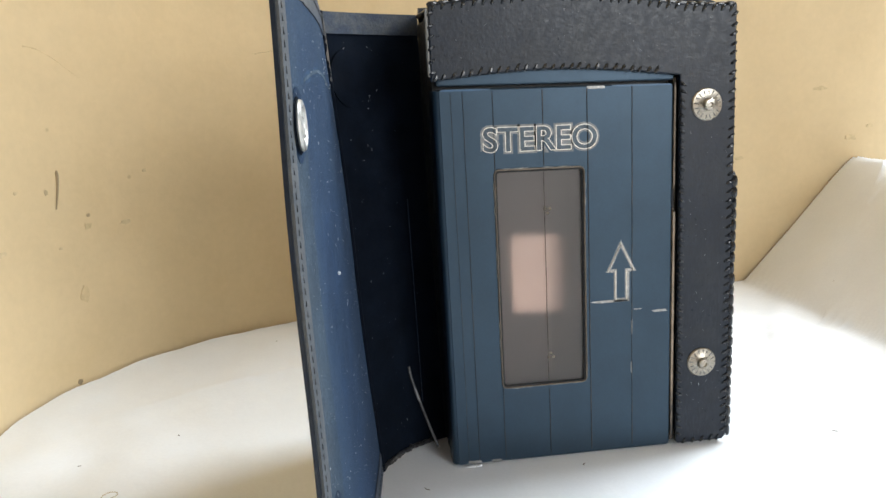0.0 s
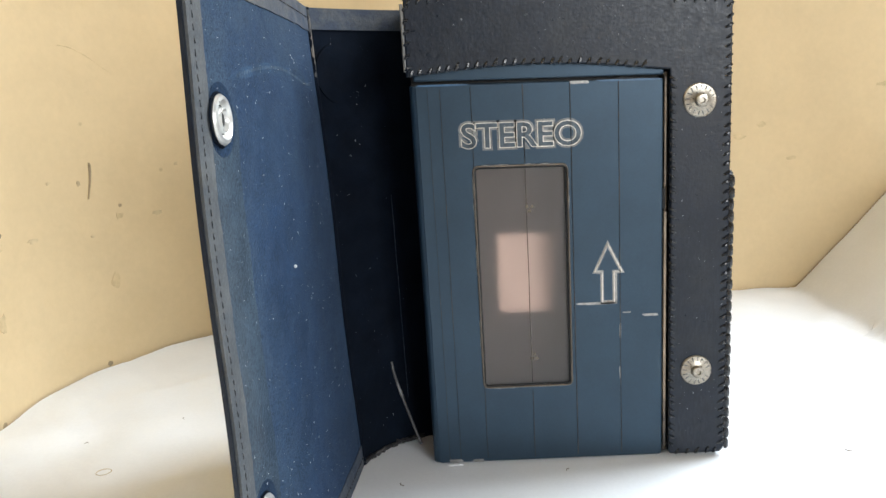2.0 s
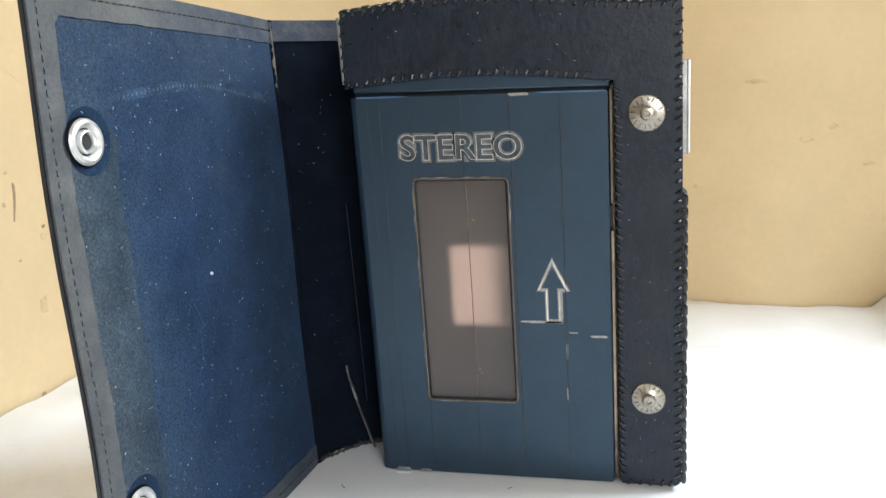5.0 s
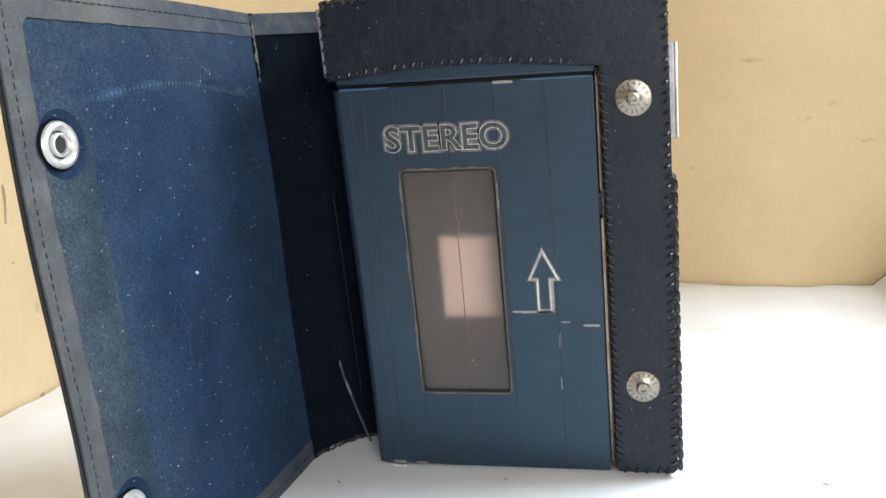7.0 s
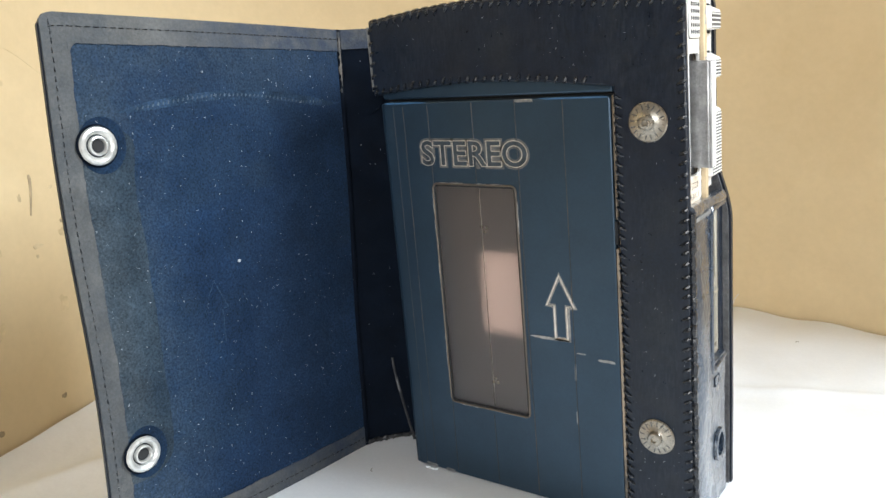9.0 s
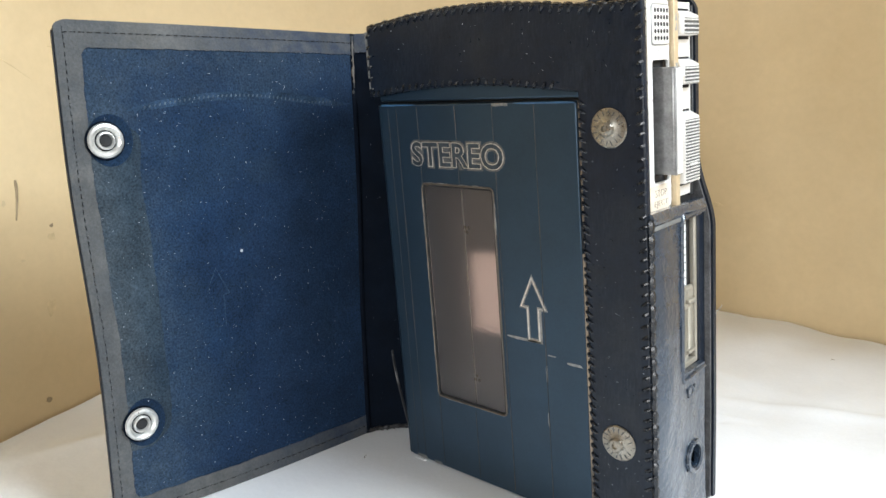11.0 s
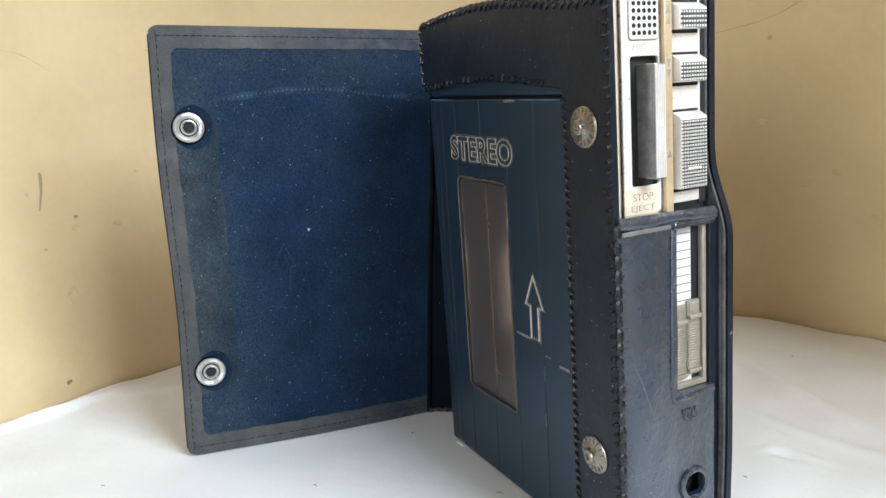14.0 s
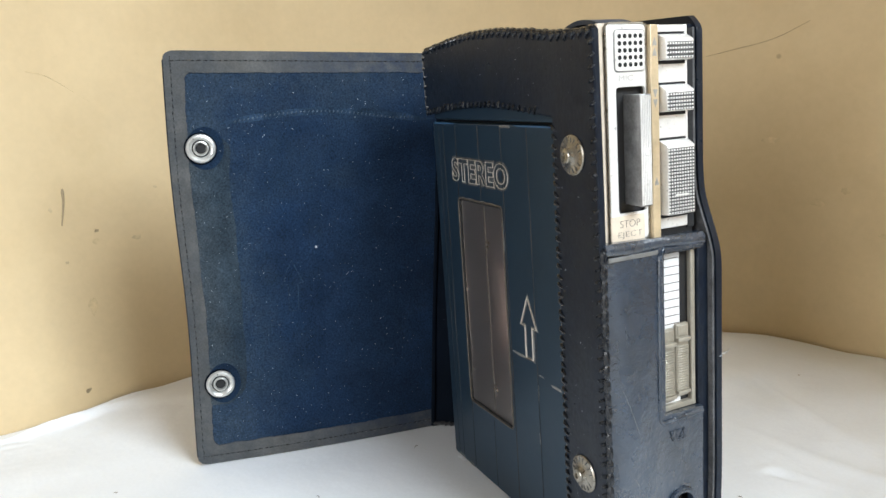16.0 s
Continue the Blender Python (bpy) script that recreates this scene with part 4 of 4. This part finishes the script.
def pocket_front():
    """The pocket's bulging front, open at the slider slot and the socket."""
    def lines(lo, hi, step, fixed):
        vals = [lo]
        for stop in sorted(fixed) + [hi]:
            n = max(1, round((stop - vals[-1]) / step))
            start = vals[-1]
            vals += [start + (stop - start) * (k + 1) / n for k in range(n)]
        return vals
    ys, zs = lines(-0.0008, 0.0292, 0.0008, [0.0171, 0.0192, 0.0252]), lines(0.0012, 0.0890, 0.0010, [0.0152, 0.0212, 0.0436, 0.0850])
    bm = bmesh.new()
    v = {(a, b): bm.verts.new((pocket_x(y, z), y, z)) for a, y in enumerate(ys) for b, z in enumerate(zs)}
    for a in range(len(ys) - 1):
        for b in range(len(zs) - 1):
            y, z = (ys[a] + ys[a + 1]) / 2, (zs[b] + zs[b + 1]) / 2
            if (y > 0.0171 and 0.0436 < z < 0.0850) or (0.0192 < y < 0.0252 and 0.0152 < z < 0.0212):
                continue
            bm.faces.new((v[a, b], v[a + 1, b], v[a + 1, b + 1], v[a, b + 1]))
    for w in [w for w in bm.verts if not w.link_faces]:
        bm.verts.remove(w)
    made = bmesh.ops.extrude_face_region(bm, geom=list(bm.faces))
    bmesh.ops.translate(bm, vec=(-0.0016, 0, 0), verts=[g for g in made["geom"] if isinstance(g, bmesh.types.BMVert)])
    return bm


pocket = part("side_pocket", pocket_front(), POCKET, case, "scuffed navy leather side pocket", smooth=50, flat=False)
part("pocket_lip", solid_sheet(lambda u, v: (0.0953 - 0.0006 * (2 * v - 1) ** 2 + 0.00025 * math.sin(9 * u + 2 * v), -0.0004 + 0.0304 * u, 0.0869 + 0.0028 * v - 0.0007 * u), 24, 8, (-1, 0, 0), 0.0022), LIP, case, "shiny folded lip of the pocket")
part("pocket_lip_seam", box(0.0946, 0.0950, 0.0004, 0.0152, 0.0853, 0.0864, 0.0002), SEAM, case)
part("slot_rim", tube([(0.0947, 0.0292, 0.0860), (0.0948, 0.0170, 0.0860), (0.0948, 0.0158, 0.0850), (0.0948, 0.0154, 0.0640), (0.0948, 0.0152, 0.0430), (0.0948, 0.0160, 0.0420), (0.0948, 0.0175, 0.0418), (0.0946, 0.0292, 0.0424)], 0.0006, 8), POCKET, case, "embossed rim of the slot")
for y0, z0, y1, z1, r in ((0.0030, 0.0550, 0.0085, 0.0400, 0.00010), (0.0045, 0.0700, 0.0052, 0.0640, 0.00006), (0.0100, 0.0780, 0.0112, 0.0735, 0.00006), (0.0060, 0.0300, 0.0082, 0.0270, 0.00007), (0.0130, 0.0330, 0.0140, 0.0285, 0.00006), (0.0075, 0.0830, 0.0110, 0.0815, 0.00006)):
    way = [(y0 + (y1 - y0) * w + 0.0002 * math.sin(5 * w), z0 + (z1 - z0) * w) for w in np.linspace(0, 1, 9)]
    line = [(pocket_x(y, z), y, z) for y, z in way]
    part("scratch", tube(line, r * 0.7, 5, taper=lambda w: 0.3 + 0.7 * math.sin(math.pi * w)), SEAM, pocket, "fine pale scratch in the leather")
part("jack_rim", lathe([(0.0048, 0.0), (0.0047, 0.0007), (0.0040, 0.0009), (0.0033, 0.0006), (0.0033, -0.0008)], (0.0946, 0.0222, 0.0182), (1, 0, 0), 28, caps=False), POCKET, case)
part("volume_lettering", lettering("VOL", 0.0052, 0.0026, on_side(0.0185, 0.0364, 0.0947), outline=0.00022), POCKET, case, "embossed capital letters")
# dark strip stands in for shade where the pocket leather turns back
part("pocket_shade_strip", box(0.0915, 0.0934, 0.0290, 0.0335, 0.0012, 0.0880, 0.0005), LEATHER, case)


def back_y(z):
    return 0.0305 + 0.0026 * (1 - rise(0.082, 0.106, z)) - 0.0008 * (1 - rise(0.0, 0.03, z))


def back_x(z):
    return 0.0922 + 0.0034 * (1 - rise(0.080, 0.100, z)) - 0.0034 * max(0.0, (z - 0.1378) / 0.0046) ** 2


part("back_panel", solid_sheet(lambda u, v: (0.0050 + (back_x(0.0012 + 0.1408 * v) - 0.0050) * u, back_y(0.0012 + 0.1408 * v), 0.0012 + 0.1408 * v - 0.002 * abs(u - 0.5) * rise(0.9, 1, v)), 12, 150, (0, 1, 0), 0.0018), LEATHER, case, "black leather back panel")
part("back_lining", solid_sheet(lambda u, v: (0.0600 + (back_x(0.0012 + 0.137 * v) - 0.0606) * u, back_y(0.0012 + 0.137 * v) - 0.0008, 0.0012 + 0.137 * v), 6, 150, (0, 1, 0), 0.0007), EDGE, case, "frayed inner layer of the back panel")

# the flap: f(u, v) with u from its free edge to the fold, v from bottom to top
FLAP = ((-0.0348, -0.0835, 0.0004), (-0.0336, -0.0776, 0.1442), (-0.0190, 0.0020, 0.0004), (-0.0258, 0.0186, 0.1396))


def flap_point(u, v, out=0.0):
    ru = 0.040
    if u < ru:
        c = 0.022 * (1 - math.sqrt(max(0.0, 1 - ((ru - u) / ru) ** 2)))
        v = 0.5 + (v - 0.5) * (1 - 2 * c)
    a, b, c, d = (Vector(p) for p in FLAP)
    p = (a * (1 - v) + b * v) * (1 - u) + (c * (1 - v) + d * v) * u
    p.x += 0.0014 * math.sin(math.pi * u) + 0.0005 * math.sin(7 * v + 3 * u) * math.sin(math.pi * v)
    p.y += 0.0009 * math.sin(5.5 * v) * (1 - u) * math.sin(math.pi * v)
    return p + Vector((1, -0.09, 0)) * out


def flap_patch(u0, u1, v0, v1, out, nu=10, nv=10, thick=0.0004):
    return solid_sheet(lambda u, v: flap_point(u0 + (u1 - u0) * u, v0 + (v1 - v0) * v, out), nu, nv, (-1, 0.09, 0), thick)


flap = part("front_flap", flap_patch(0, 1, 0, 1, 0.0, 60, 40, 0.0009), LEATHER, case, "open leather front flap, black outside")
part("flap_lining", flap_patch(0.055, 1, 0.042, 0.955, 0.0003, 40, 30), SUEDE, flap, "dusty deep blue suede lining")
def band_point(u, v):
    edge = 0.205 + 0.010 * noise.noise(Vector((v * 9, 0.4, 2.0))) + 0.004 * noise.noise(Vector((v * 60, 0.1, 5.0)))
    squeeze = 1 - 0.45 * max(0.0, 1 - min(v, 1 - v) / 0.06) ** 2
    return flap_point(0.062 + (edge - 0.062) * u * squeeze, 0.150 + 0.665 * v, 0.0004)


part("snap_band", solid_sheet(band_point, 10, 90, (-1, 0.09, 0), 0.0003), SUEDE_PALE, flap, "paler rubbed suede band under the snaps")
def frayed(a, b):
    return 0.006 * noise.noise(Vector((a * 14, b, 1.0))) + 0.004 * noise.noise(Vector((a * 70, b, 6.0)))


part("side_hem", solid_sheet(lambda u, v: flap_point(0.004 + (0.064 + frayed(v, 0.3)) * u, v, 0.0006), 12, 120, (-1, 0.09, 0), 0.0006), HEM, flap, "grey worn leather hem")
part("top_hem", solid_sheet(lambda u, v: flap_point(0.055 + 0.94 * u, 0.951 + frayed(u, 2.3) * 0.35 * (1 - v) + 0.049 * v, 0.0006), 120, 5, (-1, 0.09, 0), 0.0006), HEM, flap, "grey worn leather hem")
part("bottom_hem", solid_sheet(lambda u, v: flap_point(0.055 + 0.94 * u, (0.046 + frayed(u, 4.3) * 0.35) * v, 0.0006), 120, 5, (-1, 0.09, 0), 0.0006), HEM, flap, "grey worn leather hem")
for v0, v1 in ((0.953, 0.929), (0.0445, 0.069)):
    part("hem_corner", solid_sheet(lambda a, s: flap_point(0.064 + (0.003 + 0.032 * (1 - math.sqrt(1 - s * s))) * a, v1 + (v0 - v1) * s, 0.00065), 4, 12, (-1, 0.09, 0), 0.0004), HEM, flap)
stitch = bmesh.new()
for k in range(64):
    v = 0.015 + k * 0.97 / 63
    j = 0.004 * noise.noise(Vector((k * 0.7, 1.0, 0)))
    tube([flap_point(0.026 + j, v - 0.0045, 0.0007), flap_point(0.026 + j * 0.6, v + 0.0045 + j * 0.4, 0.0006)], 0.00013, 5, bm=stitch)
for k in range(44):
    u = 0.03 + k * 0.95 / 43
    for v in (0.978, 0.020):
        tube([flap_point(u - 0.007, v, 0.0007), flap_point(u + 0.007, v, 0.0007)], 0.00013, 5, bm=stitch)
part("hem_stitching", stitch, THREAD, flap)
mark = bmesh.new()
for k in range(44):
    w = k / 43
    u = 0.23 + 0.66 * w
    v = 0.838 + 0.020 * math.sin(math.pi * min(1, w * 1.15))
    tube([flap_point(u - 0.0015, v - 0.0026, 0.00018), flap_point(u + 0.0015, v + 0.0026, 0.00018)], 0.00026 + 0.00008 * noise.noise(Vector((k * 0.9, 0, 0))), 6, bm=mark)


def arc_point(a, b):
    """The soft pale band pressed into the lining by the laced edge."""
    half = (0.008 + 0.003 * noise.noise(Vector((a * 8, 0, 3)))) * min(1.0, 8 * a, 8 * (1 - a)) + 0.0005
    return flap_point(0.17 + 0.81 * a, 0.832 + 0.026 * math.sin(math.pi * min(1, a * 1.08)) + half * (2 * b - 1), 0.00033)


part("pressed_band", solid_sheet(arc_point, 60, 4, (-1, 0.09, 0), 0.0002), PRINT, flap, "soft pale band pressed by the laced edge")
tagged(part("pressed_lacing_mark", mark, MARK, flap, "pale line pressed in by the lacing"), kind="stuff")
# faint prints of the window and the arrow, pressed into the lining by the closed lid
def print_point(x, z, out):
    return flap_point(0.82 - (x - 0.0204) * 10.8 + 0.004 * noise.noise(Vector((x * 300, z * 300, 0))), z / 0.1402 + 0.003 * noise.noise(Vector((z * 300, x * 300, 4))), out)


part("window_print", solid_sheet(lambda a, b: print_point(WX0 + (WX1 - WX0) * a, WZ0 + (WZ1 - WZ0) * b, 0.00032), 24, 40, (-1, 0.09, 0), 0.0002), NAP, flap, "faint pressed print of the window")
print_line = [Vector(p) * (1 - k / 5) + Vector(q) * (k / 5) for p, q in zip(ARROW, ARROW[1:] + ARROW[:1]) for k in range(5)]
part("arrow_print", tube([print_point(p.x, p.y, 0.00011) for p in print_line], 0.00026, 6, closed=True), PRINT, flap, "faint pressed print of the arrow")
for u, v in ((0.109, 0.7775), (0.1065, 0.204)):
    at = flap_point(u, v, 0.0006)
    out = Vector((1, -0.09, 0))
    def halo_point(a, b):
        """A round darker print in the suede about a snap."""
        p, q = 2 * a - 1, 2 * b - 1
        return flap_point(u + 0.014 + 0.064 * p * math.sqrt(1 - q * q / 2), v + 0.050 * q * math.sqrt(1 - p * p / 2), 0.00046)
    part("snap_print", solid_sheet(halo_point, 16, 16, (-1, 0.09, 0), 0.0001), SNAP_PRINT, flap, "darker round print about the snap")
    part("snap_washer", lathe([(0.0054, 0.0), (0.0053, 0.0002)], at, out, 30), SUEDE_DARK, flap)
    ring = part("snap_socket", lathe([(0.0046, 0.0), (0.0049, 0.0005), (0.0046, 0.0010), (0.0039, 0.0012), (0.0032, 0.0008), (0.0028, 0.0001), (0.0026, 0.0001), (0.0024, 0.0011), (0.0021, 0.0012), (0.0018, 0.0008), (0.0017, 0.0002)], at, out, 36), EYELET, flap, "bright metal snap socket")
    part("socket_hole", lathe([(0.0017, 0.0002), (0.0016, 0.0004)], at, out, 20), DARK, ring)


def lint(surface, n, size, seed):
    """Tiny white fibres caught on a surface; surface(u, v) gives a point just off it."""
    rng = random.Random(seed)
    bm = bmesh.new()
    for _ in range(n):
        u, v, w = rng.uniform(0.06, 0.96), rng.uniform(0.05, 0.95), rng.uniform(0, math.tau)
        d = size * (0.12 + rng.random() ** 4)
        p, q = Vector(surface(u, v)), Vector(surface(u + 0.01 * math.cos(w), v + 0.01 * math.sin(w)))
        way = (q - p).normalized()
        bend = Vector((0, 0, 1)).cross(way) * d * 0.15
        tube([p - way * d, p + bend, p + way * d], rng.uniform(0.00003, 0.000055), 4, bm=bm)
    return bm


tagged(part("lint", lint(lambda u, v: flap_point(u, v, 0.0005), 460, 0.00027, 3), LINT, flap, "white lint caught in the suede"), kind="stuff")
dot = bmesh.new()
bmesh.ops.create_icosphere(dot, subdivisions=1, radius=0.0005, matrix=Matrix.Translation(flap_point(0.502, 0.522, 0.0006)))
part("lint_speck", dot, LINT, flap)

# spine between flap and player
def spine_point(u, v):
    a, b = Vector(FLAP[2]) * (1 - v) + Vector(FLAP[3]) * v, Vector((0.0046, 0.0200 + 0.0130 * v, 0.0006 + 0.1385 * v))
    p = a * (1 - u) + b * u
    return p + Vector((-0.45, 0.9, 0)) * (0.0016 + 0.0018 * (1 - v)) * math.sin(math.pi * u)


tagged(part("lint", lint(lambda u, v: spine_point(0.05 + 0.5 * u, v) + Vector((0.43, -0.9, 0)) * 0.0003, 60, 0.0003, 5), LINT, case, "white lint caught in the suede"), kind="stuff")
tagged(part("lint", lint(lambda u, v: (0.005 + 0.088 * u, -0.00152, 0.1225 + 0.016 * v), 40, 0.00022, 6), LINT, case, "white dust on the leather"), kind="stuff")
tagged(part("lint", lint(lambda u, v: (0.0785 + 0.0150 * u, -0.00152, 0.003 + 0.115 * v), 60, 0.00022, 7), LINT, case, "white dust on the leather"), kind="stuff")
spine = part("spine", solid_sheet(spine_point, 16, 30, (-0.5, 0.8, 0), 0.0022), SUEDE_DARK, case, "suede inside of the case's spine, darkened for its shade")
part("spine_hem", solid_sheet(lambda u, v: spine_point(u, 0.955 + 0.045 * v) + Vector((0.4, -0.5, 0)) * 0.0007, 12, 3, (-0.5, 0.8, 0), 0.0005), HEM, case)
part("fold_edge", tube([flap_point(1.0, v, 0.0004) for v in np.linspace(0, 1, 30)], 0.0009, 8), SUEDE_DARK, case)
def disc_point(u, v):
    """A round tab lying on the spine's lining near the fold."""
    a, b = 2 * u - 1, 2 * v - 1
    return spine_point(0.235 + 0.21 * a * math.sqrt(1 - b * b / 2), 0.862 + 0.062 * b * math.sqrt(1 - a * a / 2)) + Vector((0.43, -0.9, 0)) * 0.0008


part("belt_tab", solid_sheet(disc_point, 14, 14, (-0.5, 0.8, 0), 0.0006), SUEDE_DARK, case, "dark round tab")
part("frayed_edge", tube([spine_point(0.85 * w, 0.006) + Vector((0.25, -0.5, 0)) * 0.0012 + Vector((noise.noise(Vector((w * 22, 0, 1))), noise.noise(Vector((w * 22, 3, 1))), 0.6 * noise.noise(Vector((w * 22, 7, 1))))) * 0.0009 for w in np.linspace(0, 1, 50)], 0.0008, 7,
     taper=lambda w: 0.9 + 0.5 * noise.noise(Vector((w * 30, 5, 2)))), EDGE_DARK, case, "frayed lower edge of the spine")
part("fold_wear", tube([flap_point(0.998, v, 0.0007) + Vector((0, 0.0003 * noise.noise(Vector((v * 60, 0, 0))), 0)) for v in np.linspace(0.80, 0.995, 24)], 0.0006, 6, taper=lambda w: 0.5 + 0.5 * min(1.0, 2.5 * w)), FOLD, case, "tan worn crease at the fold")
part("gusset_edge", tube([(-0.0078 + 0.0075 * w ** 1.5, 0.0075 - 0.002 * w, 0.0320 - 0.0270 * w + 0.002 * math.sin(math.pi * w)) for w in np.linspace(0, 1, 14)], 0.00045, 6), EDGE_DARK, case, "scuffed curling edge of the bottom gusset")

part("loose_thread", tube([(0.0957, 0.0340, 0.0560), (0.0962, 0.0352, 0.0572), (0.0958, 0.0362, 0.0566), (0.0966, 0.0368, 0.0580)], 0.00007, 5), LINT, case, "loose pale thread at the back edge")
part("gusset_line", tube([(-0.0036 - 0.0006 * w, 0.0120, 0.018 + 0.066 * w) for w in np.linspace(0, 1, 12)], 0.00013, 6), LEATHER, case, "thin scuffed edge of the inner gusset")

# a stray hair on the wall
hair = []
for x, z in ((-0.0590, 0.1326), (-0.0480, 0.1345), (-0.0396, 0.1362), (-0.0212, 0.1402), (-0.0069, 0.1466)):
    k = min(range(1, len(PLAN)), key=lambda q: abs(PLAN[q].x - x) + (1 if PLAN[q].y < 0.1 else 0))
    hair.append(on_wall(RUN[k] + (x - PLAN[k].x) * (RUN[k] - RUN[k - 1]) / max(1e-6, PLAN[k].x - PLAN[k - 1].x), z, 0.0004))
strand = part("stray_hair", tube(smooth_line(hair, 8), 0.00006, 5), HAIR, None, shear=False, flat=False)
tagged(strand, "fine brown stray hair caught on the plastered wall", "hair")

# bits of fibre and torn paper lying on the sheet


def fibre(x, y, length, turn, mat, label):
    z = sheet_height(x, y) + 0.00012
    d, q = Vector((math.cos(turn), math.sin(turn), 0)), Vector((-math.sin(turn), math.cos(turn), 0))
    bm = tube([Vector((x, y, z)) + d * length * (w - 0.5) + q * length * 0.22 * math.sin(math.pi * w) for w in np.linspace(0, 1, 8)], 0.00010, 5)
    ob = part("fibre", bm, mat, None, shear=False, flat=False)
    tagged(ob, label, "debris", "bits lying on the sheet")


for x, y, length, turn in ((-0.0044, -0.0106, 0.0028, 2.2), (0.0107, -0.0522, 0.0024, 0.2), (0.0462, -0.0061, 0.0022, 0.9), (0.1364, -0.0010, 0.0026, 2.6), (0.0950, 0.1579, 0.0020, 0.3), (-0.0279, -0.1111, 0.0018, 1.0),
                           (-0.0845, 0.0411, 0.0018, 2.0), (-0.1133, 0.0263, 0.0016, 0.5), (-0.0559, 0.1325, 0.0018, 1.2), (0.0794, 0.0607, 0.0016, 0.4)):
    fibre(x, y, length * 0.7, turn, HAIR, "tiny dark fibre lying on the white sheet")
ring = [(-0.0980 + 0.0021 * math.cos(a), 0.0030 + 0.0017 * math.sin(a) + 0.0006 * math.cos(a)) for a in np.linspace(0, math.tau, 22, endpoint=False)]
blotch = part("tea_ring", tube([(x, y, sheet_height(x, y) + 0.00002) for x, y in ring], 0.00011, 6, closed=True), FAINT_GREY, None, shear=False, flat=False)
tagged(blotch, "small brown oval stain on the white sheet", "stain", "bits lying on the sheet")
torn = bmesh.new()
for k in range(5):
    x = 0.0095 + 0.0010 * k
    w = box(x, x + 0.0009, -0.0007 - 0.0003 * (k % 2), 0.0004, 0.0, 0.0002 + 0.00012 * ((k * 2) % 3), 0.0001, 1)
    join(torn, w)
scrap = part("paper_scrap", torn, PAPER, None, shear=False, smooth=0)
tagged(scrap, "torn white paper scrap under the player's lid", "debris", "bits lying on the sheet")
